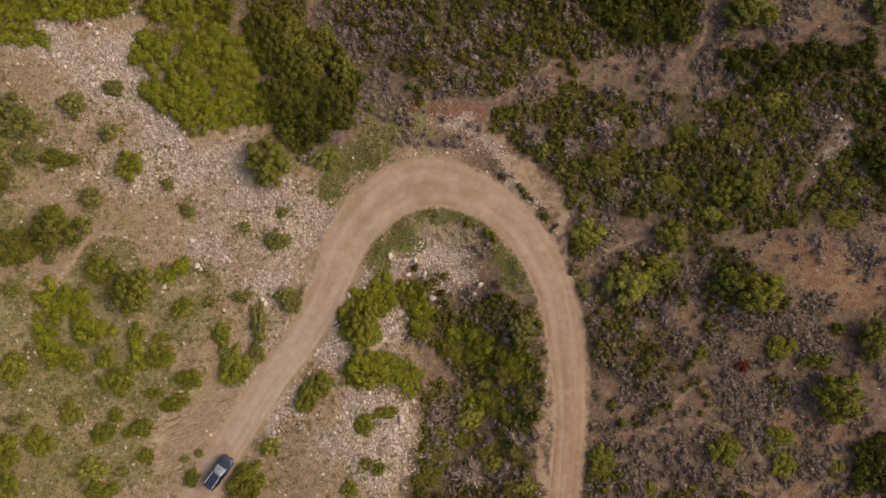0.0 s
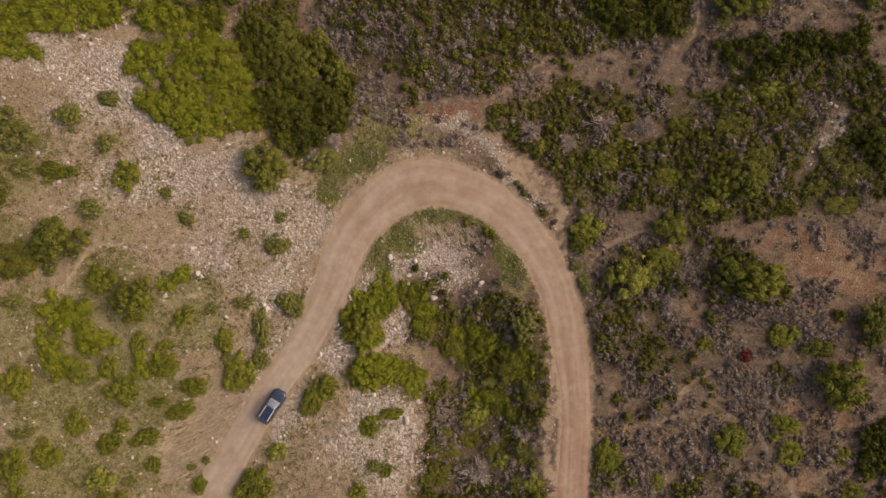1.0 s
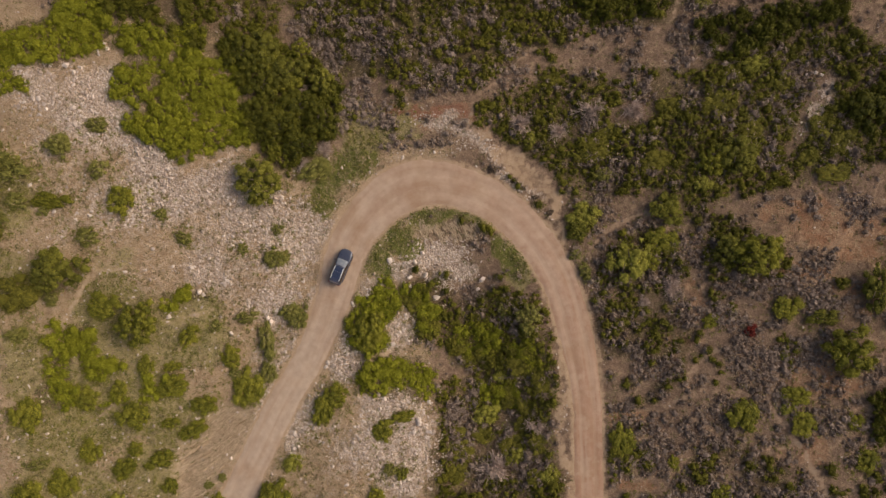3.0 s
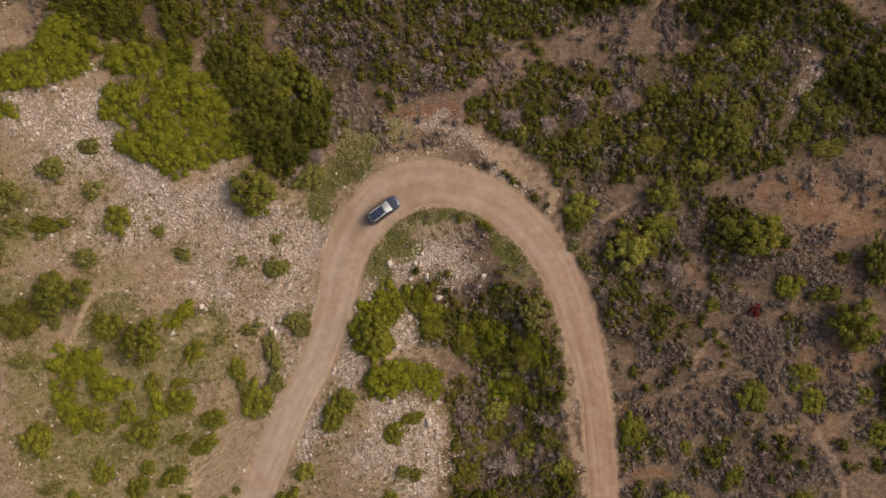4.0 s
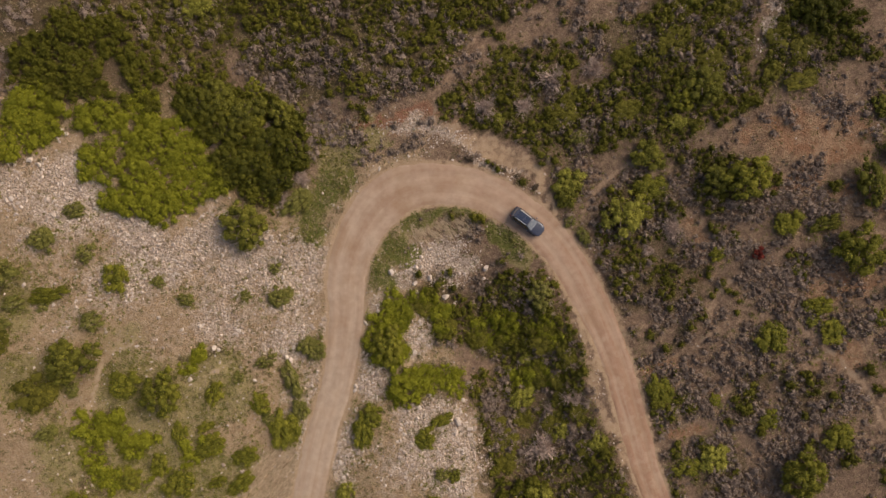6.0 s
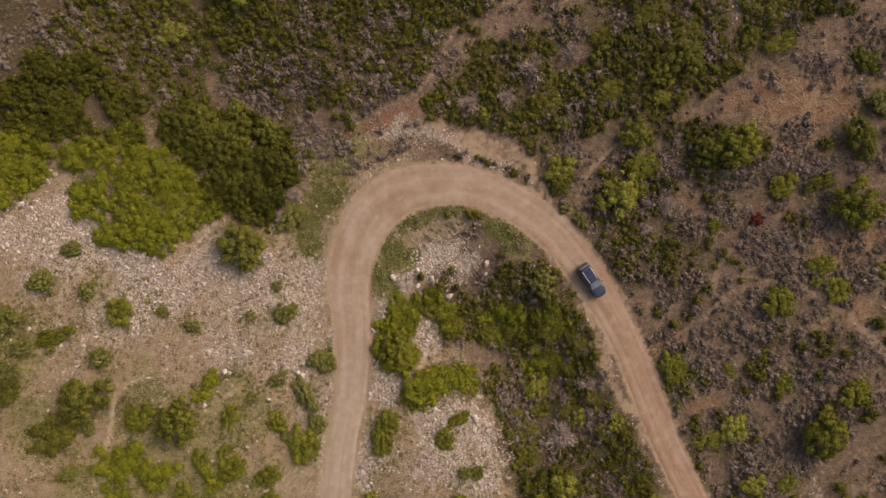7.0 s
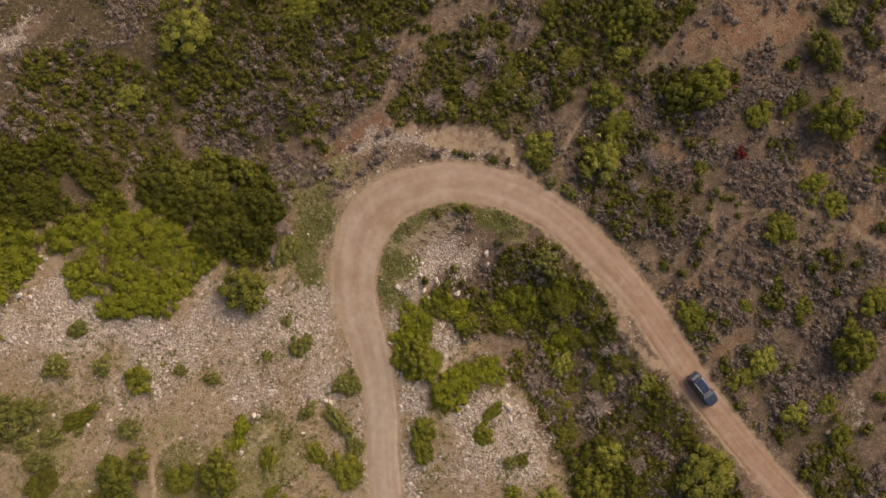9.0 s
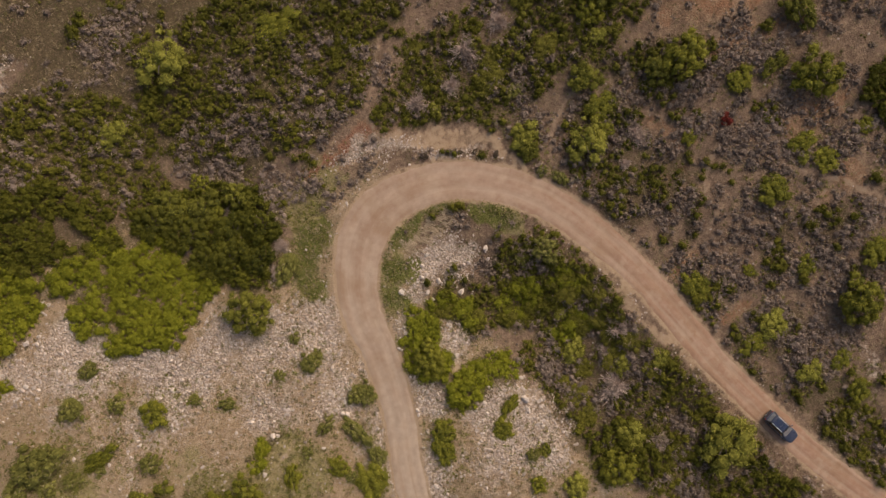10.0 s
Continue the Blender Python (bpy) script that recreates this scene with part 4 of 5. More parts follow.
TREES = {
    "deep": [(-20, 9.94, 3, 2.75, 0), (-43.02, 2.3, 2.93, 2.53, -0), (35.08, 6.96, 2.67, 2.27, -0), (33.2, -3.87, 2, 1.73, -0), (48.74, -10.19, 2, 2.67, -0), (35.54, 27.78, 2.8, 2.4, -0), (-18.53, 25.77, 2.4, 2.27, -0), (-16.27, 22.87, 2.4, 2.13, -0), (-11.87, 21.21, 1.73, 2, -0)],
    "green": [(-18.6, 24.9, 1.9, 1.7, 20), (-15.8, 21.7, 1.8, 1.5, 0), (-14.1, 25.7, 1.3, 1.2, 0), (-35.26, -4.6, 2.53, 2.53, 0), (32.28, 6.51, 1.73, 1.6, -0), (36.01, -4.64, 2.93, 2.4, -20), (44.95, -16.72, 3.07, 2.8, -0), (30.24, -38.87, 3, 2.53, -0), (-2.96, -33.57, 2.4, 2, -0), (-9.61, -8.61, 2, 2.27, -0)],
    "pale": [(21.41, -3.94, 2.53, 2.67, -0), (8.22, -40.04, 3.67, 3.07, -0), (-6.78, 38.27, 3.33, 3.07, -0)],
    "olive": [(9.43, -9.16, 1.73, 1.67, -0)],
    "dark": [(-19.09, 21.57, 2.27, 2.27, -0), (-15.1, 18.27, 2.67, 2.4, -0), (-12.34, 16.17, 2.13, 2, -0), (-17.57, 16.04, 2.67, 2.4, -0), (-19.56, 18.03, 2, 2, -0), (-15.2, 13.68, 2.13, 1.6, -0), (-20.99, 25.47, 2.13, 2.4, -0), (49.93, 10.43, 2, 2, -0)],
}


def low_cover():
    # bright mastic mats
    x, y = scatter(0.46)
    keep = in_any(x, y, MAT_ZONES) & clear(x, y) & (ovals(*shaken(x, y), GAPS) < 0.5) & (0.6 * grain(x, y, 1.9, 51) + 0.4 * grain(x, y, 0.8, 50) > 0.22)
    x, y = x[keep], y[keep]
    wide = 0.2 + 0.6 * rng.uniform(0, 1, len(x)) ** 2
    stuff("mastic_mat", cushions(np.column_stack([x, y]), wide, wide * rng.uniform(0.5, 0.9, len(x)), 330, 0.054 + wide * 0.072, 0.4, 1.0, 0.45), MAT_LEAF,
          "low bright yellow-green mastic shrubs matted over stony soil", "shrubs")
    # dark thicket
    x, y = scatter(0.6)
    keep = in_any(x, y, DARK_ZONES) & clear(x, y) & (ovals(*shaken(x, y), GAPS) < 0.5) & (grain(x, y, 1.8, 52) > 0.1)
    wide = 0.25 + 0.45 * rng.uniform(0, 1, keep.sum()) ** 1.4
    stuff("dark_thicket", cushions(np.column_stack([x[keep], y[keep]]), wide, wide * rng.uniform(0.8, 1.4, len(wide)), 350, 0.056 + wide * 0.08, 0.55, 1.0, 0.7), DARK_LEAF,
          "dense dark green thicket of low evergreen oak", "shrubs")
    # olive-green scrub
    x, y = scatter(0.6)
    olive = in_any(x, y, OLIVE_ZONES) & ~in_any(x, y, DARK_ZONES)
    patch = 0.6 * grain(x, y, 3.0, 53) + 0.4 * grain(x, y, 1.0, 54)
    wild = (eastern(*shaken(x, y)) > 0.5) & (patch > 0.72) & (ovals(x, y, RED_SOIL) < 0.5)
    sparse = 1 - np.where(y > 17, 0.4, 0.65) * ovals(*shaken(x, y), HEATH)
    keep = (in_any(x, y, DENSE) | (olive & (patch > np.where(y > 17, 0.2, np.where(y < -14, 0.39, 0.31))) & (rng.uniform(0, 1, len(x)) < sparse)) | wild) & clear(x, y) & (ovals(x, y, BARE) < 0.5) & ~in_any(x, y, DARK_ZONES)
    wide = 0.18 + 0.46 * rng.uniform(0, 1, keep.sum()) ** 1.6
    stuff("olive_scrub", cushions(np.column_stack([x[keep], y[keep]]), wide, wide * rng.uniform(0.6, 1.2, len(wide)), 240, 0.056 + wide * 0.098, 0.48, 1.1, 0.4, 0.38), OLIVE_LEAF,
          "tangled olive-green scrub and brambles on the slope", "shrubs")
    # greyish heath
    x, y = scatter(0.5)
    olive = in_any(x, y, OLIVE_ZONES)
    patch = 0.6 * grain(x, y, 3.0, 53) + 0.4 * grain(x, y, 1.0, 54)
    heath = ovals(*shaken(x, y), HEATH)
    east = eastern(*shaken(x, y)) > 0.5
    drift = smooth((0.6 * grain(x, y, 3.6, 57) + 0.4 * grain(x, y, 1.4, 58) - 0.46) / 0.12)
    thick = np.where(olive, (patch < 0.45) * 0.5 + 0.06 + 0.42 * drift + 0.5 * heath, 0.06 + 0.6 * drift + 1.3 * heath + 0.08 * smooth((y - 22) / 6)) * (0.05 + 0.95 * smooth((0.65 * grain(x, y, 2.8, 91) + 0.35 * grain(x, y, 1.1, 92) - 0.38) / 0.1))
    thick *= 1 - 0.55 * smooth((y - 34) / 8)
    thick *= (1 - 0.65 * ovals(x, y, BARE)) * np.where(ovals(x, y, RED_SOIL) > 0.5, 0.8, 1)
    keep = east & clear(x, y, 0.8) & (rng.uniform(0, 1, len(x)) < thick) & ~in_any(x, y, MAT_ZONES) & ~in_any(x, y, DARK_ZONES)
    wide = 0.18 + 0.38 * rng.uniform(0, 1, keep.sum()) ** 1.4
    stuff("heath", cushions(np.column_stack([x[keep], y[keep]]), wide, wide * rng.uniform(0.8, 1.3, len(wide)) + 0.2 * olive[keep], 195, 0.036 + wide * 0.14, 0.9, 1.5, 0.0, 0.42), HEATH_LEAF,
          "cushions of grey-brown dry heath on bare soil", "heath")
    # dwarf tufts between
    x, y = scatter(0.5)
    east = eastern(*shaken(x, y)) > 0.5
    green = ovals(*shaken(x, y), SWARD)
    keep = clear(x, y, 0.3) & ~in_any(x, y, MAT_ZONES) & ~in_any(x, y, DARK_ZONES)
    shoulder = (ovals(x, y, SHOULDER) > 0.5) & (beside(x, y) > 0.2) & (rng.uniform(0, 1, len(x)) < 0.11)
    keep &= rng.uniform(0, 1, len(x)) < np.where(east, 0.05, 0.07 + 0.42 * smooth((grain(x, y, 2.6, 97) - 0.5) / 0.15)) + 0.1 * smooth((y - 22) / 6) + 0.12 * smooth((grain(x, y, 3.0, 56) - 0.45) / 0.3) + 0.18 * green
    keep |= shoulder
    wide = rng.uniform(0.08, 0.34, keep.sum())
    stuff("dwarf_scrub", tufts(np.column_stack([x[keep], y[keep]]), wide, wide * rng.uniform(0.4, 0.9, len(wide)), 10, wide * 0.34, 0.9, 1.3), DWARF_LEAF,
          "scattered dwarf olive-brown tufts among the stones", "shrubs")
    # green herbs round the bushes
    x, y = scatter(0.42)
    near = ovals(*shaken(x, y), [(bx, by, a * 2.0, b * 2.0, t) for rows in SHRUBS.values() for bx, by, a, b, t in rows], 0.5)
    green = ovals(*shaken(x, y), SWARD)
    keep = clear(x, y, 0.3) & (ovals(x, y, STRAW_BANK[:2]) < 0.5) & ~in_any(x, y, DARK_ZONES) & (rng.uniform(0, 1, len(x)) < 0.5 * near + 0.8 * green * smooth((grain(x, y, 2.4, 81) - 0.34) / 0.25))
    wide = rng.uniform(0.12, 0.36, keep.sum())
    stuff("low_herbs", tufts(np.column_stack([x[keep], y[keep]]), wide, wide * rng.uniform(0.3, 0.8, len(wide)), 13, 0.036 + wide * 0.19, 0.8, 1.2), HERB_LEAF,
          "low olive-green herbs spreading round the bushes", "shrubs")


def blades(xy, tall, count, spread, thick, lean=(0.0, 0.0)):
    """Tufts of thin blades."""
    n = len(xy)
    base = np.column_stack([xy, height(xy[:, 0], xy[:, 1])])
    own = rng.uniform(0, 1, n)
    d = rng.normal(0, 1, (n, count, 2)) * spread
    foot = base[:, None, :] + np.concatenate([d * (0.3 if lean[0] == 0 else 1.0), np.zeros((n, count, 1))], 2)
    tip = base[:, None, :] + np.concatenate([d + lean, (tall[:, None] * rng.uniform(0.5, 1.0, (n, count)))[..., None]], 2)
    side = np.cross(tip - foot, (0, 0, 1.0))
    side *= thick / (np.linalg.norm(side, axis=2)[..., None] + 1e-9)
    v = np.stack([foot - side, foot + side, tip], 2).reshape(-1, 3)
    return v, np.arange(len(v)).reshape(-1, 3), np.repeat(own, count * 3)


def ridges():
    """Long low ridges of straw and washed-out earth, all running one way down the bank."""
    x, y = scatter(0.5)
    pick = (beside(x, y) > 0.8) & (ovals(x, y, STRAW_BANK[:2]) > 0.5) & (rng.uniform(0, 1, len(x)) < 0.85)
    x, y = x[pick], y[pick]
    n = len(x)
    s = np.linspace(-1, 1, 7)
    turn = np.radians(27 + rng.normal(0, 5, n))
    long, wide, tall = rng.uniform(0.6, 1.4, n), rng.uniform(0.07, 0.17, n), rng.uniform(0.06, 0.15, n)
    along = s[None, :, None] * long[:, None, None] + np.zeros((n, 7, 3))
    fat = (1 - s[None, :, None] ** 2) * rng.uniform(0.6, 1.3, (n, 7, 1))
    across = np.array((-1.0, 0.0, 1.0))[None, None] * wide[:, None, None] * fat + rng.normal(0, 0.03, (n, 7, 1))
    px = x[:, None, None] + along * np.cos(turn)[:, None, None] - across * np.sin(turn)[:, None, None]
    py = y[:, None, None] + along * np.sin(turn)[:, None, None] + across * np.cos(turn)[:, None, None]
    pz = height(px.ravel(), py.ravel()).reshape(px.shape) - 0.03 + np.array((0.0, 1.0, 0.0))[None, None] * (tall[:, None, None] * fat + 0.03)
    v = np.stack([px, py, pz], 3).reshape(-1, 3)
    cell = np.array([(i * 3 + j, i * 3 + 3 + j, i * 3 + 4 + j, i * 3 + 1 + j) for i in range(6) for j in range(2)])
    f = (cell[None] + (np.arange(n) * 21)[:, None, None]).reshape(-1, 4)
    stuff("straw_ridges", (v, f, np.repeat(rng.uniform(0.1, 1, n), 21)), STRAW_PALE, "long low ridges of pale straw and washed-out earth", "grass")


def grasses():
    x, y = scatter(0.42)
    off = beside(x, y)
    way = footpath(x, y)
    green = ovals(*shaken(x, y), SWARD)
    scree = ovals(x, y, SCREE)
    keep = (off > 0.2) & (way < 0.3) & (rng.uniform(0, 1, len(x)) < np.where(eastern(x, y) > 0.5, 0.25, 0.5) * (1 - 0.6 * scree) + 0.3 * green + 0.9 * ovals(x, y, STRAW_BANK))
    stuff("dry_grass", blades(np.column_stack([x[keep], y[keep]]), rng.uniform(0.12, 0.35, keep.sum()), 8, 0.24, 0.02), STRAW,
          "thin straw-coloured tufts of dry grass", "grass")
    x2, y2 = scatter(0.2)
    rill = grain((0.87 * x2 + 0.5 * y2) * 0.1, 0.87 * y2 - 0.5 * x2, 0.34, 95)
    bank = (beside(x2, y2) > 0.3) & (rng.uniform(0, 1, len(x2)) < ovals(*shaken(x2, y2), STRAW_BANK[:2]) * smooth((rill - 0.42) / 0.12))
    fall = (beside(x2, y2) > 0.5) & (rng.uniform(0, 1, len(x2)) < 0.8 * ovals(*shaken(x2, y2), STRAW_BANK[2:]) * smooth((grain(x2, y2, 0.5, 96) - 0.35) / 0.2))
    one = blades(np.column_stack([x2[bank], y2[bank]]), rng.uniform(0.1, 0.22, bank.sum()), 9, 0.1, 0.045, (0.5, 0.29))
    two = blades(np.column_stack([x2[fall], y2[fall]]), rng.uniform(0.15, 0.4, fall.sum()), 4, 0.09, 0.03, (0.22, -0.62))
    stuff("straw_bank", (np.concatenate([one[0], two[0]]), np.concatenate([one[1], two[1] + len(one[0])]), np.concatenate([one[2], two[2]])), STRAW_PALE,
          "combed pale straw and eroded ridges on the bank", "grass")
    keep = (off > 0.05) & (way < 0.3) & (rng.uniform(0, 1, len(x)) < 0.35 * green * grain(x, y, 2.0, 59) + 0.9 * ovals(x, y, LAWN))
    stuff("green_grass", blades(np.column_stack([x[keep], y[keep]]), rng.uniform(0.08, 0.25, keep.sum()), 16, 0.2, 0.028), GREEN_GRASS,
          "short green grass along the bend and on the slope", "grass")


# ---------------------------------------------------------------- stones

def stone_shape():
    bm = bmesh.new()
    bmesh.ops.create_icosphere(bm, subdivisions=1, radius=1.0)
    v = np.array([p.co[:] for p in bm.verts])
    f = np.array([[q.index for q in p.verts] for p in bm.faces])
    bm.free()
    return v, f


def rubble():
    """Loose stones of the scree, the banks and the road's edges."""
    x, y = scatter(0.21)
    off = beside(x, y)
    scree = ovals(*shaken(x, y), SCREE)
    bank = np.exp(-((off - 0.8) / 0.5) ** 2) * 0.15
    red = ovals(x, y, RED_SOIL) * 0.015
    thick = np.maximum.reduce([0.6 * ovals(*shaken(x, y), STONY), scree * (0.06 + 0.8 * smooth((0.6 * grain(x, y, 4.5, 15) + 0.4 * grain(x, y, 1.1, 62) - 0.42) / 0.22)), bank * (eastern(x, y) < 0.5) + bank * 0.4, red, np.where(eastern(x, y) < 0.5, 0.045, 0.003)])
    thick *= 1 - 0.9 * (ovals(x, y, LAWN) > 0.5)
    keep = (off > 0.12) & (rng.uniform(0, 1, len(x)) < thick) & ~in_any(x, y, MAT_ZONES)
    x, y = x[keep], y[keep]
    n = len(x)
    size = np.minimum(0.045 + 0.054 * rng.gamma(1.2, 0.8, n), np.where(eastern(x, y) < 0.5, 0.28, 0.14))
    big = size > 0.11
    eight = np.array([(1, 0, 0), (-1, 0, 0), (0, 1, 0), (0, -1, 0), (0, 0, 1), (0, 0, -1)], float)
    sides = np.array([(0, 2, 4), (2, 1, 4), (1, 3, 4), (3, 0, 4), (2, 0, 5), (1, 2, 5), (3, 1, 5), (0, 3, 5)])
    vs, fs, k = [], [], 0
    for pick, v0, f0 in ((big, *stone_shape()), (~big, eight, sides)):
        px, py, r = x[pick], y[pick], size[pick]
        m = len(px)
        v = v0[None] * (1 + rng.uniform(-0.42, 0.42, (m, len(v0), 1)))
        v = v * np.stack([r * rng.uniform(0.7, 1.4, m), r * rng.uniform(0.6, 1.1, m), r * rng.uniform(0.4, 0.8, m)], 1)[:, None, :]
        a = rng.uniform(0, 6.28, m)
        ca, sa = np.cos(a)[:, None], np.sin(a)[:, None]
        v = np.stack([v[..., 0] * ca - v[..., 1] * sa, v[..., 0] * sa + v[..., 1] * ca, v[..., 2]], 2)
        v = v + np.column_stack([px, py, height(px, py) + r * 0.15])[:, None, :]
        vs.append(v.reshape(-1, 3)), fs.append((f0[None] + (np.arange(m) * len(v0))[:, None, None]).reshape(-1, 3) + k)
        k += m * len(v0)
    me = mesh_of("rubble", np.concatenate(vs), np.concatenate(fs), LIMESTONE)
    tagged(new("rubble", me), "loose pale limestone rubble strewn over the slope", "stones", kind="stuff")


BOULDERS = [
    (-1.35, -5.88, 0.6),
    (-2.22, -3.02, 0.433333),
    (-3.27, -1.27, 0.4),
    (-4.15, -3.08, 0.4),
    (-6.27, -0.8, 0.466667),
    (-4.54, -1.27, 0.266667),
    (-1, 0.2, 0.333333),
    (-2.28, -0.33, 0.333333),
    (-2.68, -1.41, 0.333333),
    (-0.61, -7.05, 0.266667),
    (-3.3, -6.68, 0.266667),
    (-6.98, -10.67, 0.4),
    (0.4, -3.64, 0.266667),
    (1.28, -3.85, 0.266667),
    (1.89, -3.99, 0.266667),
    (0.94, -2.83, 0.266667),
    (-4.99, -20.3, 0.6),
    (-5.65, -21.47, 0.4),
    (-3.79, -21.72, 0.333333),
    (-39.66, 25.17, 0.4),
    (-38.22, 24.82, 0.333333),
    (-38.96, 24.25, 0.333333),
    (45.11, 15.23, 0.333333),
    (45.82, 14.9, 0.266667),
    (44.17, 15.18, 0.266667),
    (-20.89, -6.39, 0.466667),
    (-21.2, -5.91, 0.333333),
    (27.48, 2.05, 0.4),
    (26.2, 2.38, 0.266667),
    (-35.24, 26.7, 0.333333),
    (-35.54, 27.33, 0.333333),
    (-28.26, -1.89, 0.4),
    (4.46, -4.32, 0.466667),
    (3.8, -5.36, 0.333333),
    (-12.25, 12.39, 0.266667),
    (-12.06, 11.92, 0.266667),
    (-10.61, 10.74, 0.2),
]


def boulders():
    bm = bmesh.new()
    bmesh.ops.create_icosphere(bm, subdivisions=3, radius=1.0)
    v0 = np.array([p.co[:] for p in bm.verts])
    f0 = np.array([[q.index for q in p.verts] for p in bm.faces])
    bm.free()
    shapes = []
    for k in range(5):
        v = v0.copy()
        for _ in range(15):
            cut = rng.normal(0, 1, 3)
            cut /= np.linalg.norm(cut)
            d = v @ cut
            v -= np.clip(d - rng.uniform(0.46, 0.82), 0, None)[:, None] * cut
        v *= 1 + 0.04 * rng.normal(0, 1, (len(v), 1))
        shapes.append(mesh_of("boulder", v * (1.05, 0.85, 0.75), f0, LIMESTONE))
    for k, (x, y, r) in enumerate(BOULDERS):
        ob = new("boulder", shapes[k % 5])
        ob.matrix_basis = pose(x, y, float(height(x, y)[0]) + r * 0.3, rng.uniform(-12, 12), rng.uniform(-12, 12), rng.uniform(0, 360))
        ob.scale = (r, r, r)
        tagged(ob, "pale weathered limestone boulder half sunk in soil" if r > 0.38 else "small pale limestone rock lying on the slope", "rock", "rocks on the slope")


# ---------------------------------------------------------------- shrubs and trees
def crown_mesh(name, lobes, per_lobe, leaf, material, tall, lift=0.5, sizes=(0.16, 0.3)):
    """A crown one unit in radius: leafy lobes of uneven size standing out of cores tinted dark as inner shade."""
    vs, fs, ts, k = [], [], [], 0
    v0, f0 = stone_shape()
    lean = rng.uniform(0, 6.28)
    centres = [(0.0, 0.0, tall * 0.28, 0.6)]
    for i in range(lobes):
        a = i * 2.39996 + rng.uniform(-0.35, 0.35)
        h = 1 - (i + 0.5) / lobes * 1.02
        r = math.sqrt(max(0.0, 1 - h * h)) * rng.uniform(0.62, 0.92) * (1 + 0.12 * math.sin(2 * a + lean) + 0.1 * math.sin(3 * a - lean))
        centres.append((r * math.cos(a), r * math.sin(a), tall * (0.3 + 0.5 * h * rng.uniform(0.8, 1.2)), rng.uniform(*sizes)))
    for i, (x, y, z, r) in enumerate(centres):
        if i:
            n = int(per_lobe * (r / 0.3) ** 2)
            d = rng.normal(0, 1, (n, 3))
            d[:, 2] = np.where(d[:, 2] < -0.3, -d[:, 2], d[:, 2])
            d /= np.linalg.norm(d, axis=1)[:, None]
            bump = 1 + 0.2 * np.sin(d[:, :1] * 8 + x * 20) * np.cos(d[:, 1:2] * 8 + y * 20)
            at = np.array((x, y, z)) + d * r * bump * rng.uniform(0.76, 1.14, (n, 1)) * (1, 1, 0.9)
            v, f = leaves(at, d, np.full(n, leaf), 1.0, lift)
            vs.append(v), fs.append(f + k), ts.append(np.repeat(np.clip(rng.uniform(0.05, 0.95) + rng.normal(0, 0.12, n), 0, 1), 4))
            k += len(v)
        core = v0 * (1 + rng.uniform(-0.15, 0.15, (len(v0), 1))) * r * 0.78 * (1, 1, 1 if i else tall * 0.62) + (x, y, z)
        # tint 0 on the cores paints shade into the gaps between lobes
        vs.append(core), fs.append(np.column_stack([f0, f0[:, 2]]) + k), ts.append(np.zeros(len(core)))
        k += len(core)
    v, f, t = np.concatenate(vs), np.concatenate(fs), np.concatenate(ts)
    # cores are triangles: keep them apart from the quads
    tri = f[:, 2] == f[:, 3]
    me = bpy.data.meshes.new(name)
    me.from_pydata(v.tolist(), [], f[~tri].tolist() + f[tri][:, :3].tolist())
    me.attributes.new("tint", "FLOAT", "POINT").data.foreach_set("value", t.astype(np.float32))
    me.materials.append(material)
    return me


def limb(bm, a, b, ra, rb, sides=6):
    """A tapered branch from a to b."""
    a, b = Vector(a), Vector(b)
    turn = (b - a).to_track_quat("Z", "Y")
    rings = []
    for p, r in ((a, ra), (b, rb)):
        rings.append([bm.verts.new(p + turn @ Vector((r * math.cos(t * 2 * math.pi / sides), r * math.sin(t * 2 * math.pi / sides), 0))) for t in range(sides)])
    for i in range(sides):
        bm.faces.new((rings[0][i], rings[0][(i + 1) % sides], rings[1][(i + 1) % sides], rings[1][i]))
    bm.faces.new(rings[1])


def trunk_mesh(tall, limbs):
    bm = bmesh.new()
    limb(bm, (0, 0, -0.15), (0.03, 0.02, tall * 0.35), 0.085, 0.06, 8)
    for i in range(limbs):
        a = i * 2.4 + 0.5
        mid = (0.22 * math.cos(a), 0.22 * math.sin(a), tall * 0.5)
        limb(bm, (0.03, 0.02, tall * 0.3), mid, 0.05, 0.03)
        limb(bm, mid, (0.5 * math.cos(a + 0.2), 0.5 * math.sin(a + 0.2), tall * 0.62), 0.03, 0.012)
    me = bpy.data.meshes.new("trunk")
    bm.to_mesh(me)
    bm.free()
    me.materials.append(BARK)
    return me


def planted(kind, mesh, stem):
    """A shrub or tree to copy: an empty at its foot with stem and crown."""
    ob = new(kind)
    c, s = new("crown", mesh), new("trunk" if kind == "tree" else "stem", stem)
    c.parent, s.parent = ob, ob
    return ob


LOOKS = {
    "bush": (BUSH_LEAF, "rounded yellow-green mastic bush on stony soil"),
    "scrub": (SCRUB_LEAF, "spreading olive-green bush grown into the scrub"),
    "deep": (DEEP_LEAF, "rounded deep green bush with dense small leaves"),
    "yellow": (PALE_LEAF, "bright yellowish-green young bush on the slope"),
    "olive": (HERB_LEAF, "low olive-grey bush with thin dry leaves"),
    "brown": (TUSSOCK, "small dark brown dried tussock on the bank"),
    "dark": (DARK_LEAF, "dark evergreen bush with dense foliage"),
    "green": (BUSH_LEAF, "broad green tree with a clumpy domed crown"),
    "pale": (PALE_LEAF, "pale yellow-green pine with a billowing round crown"),
}


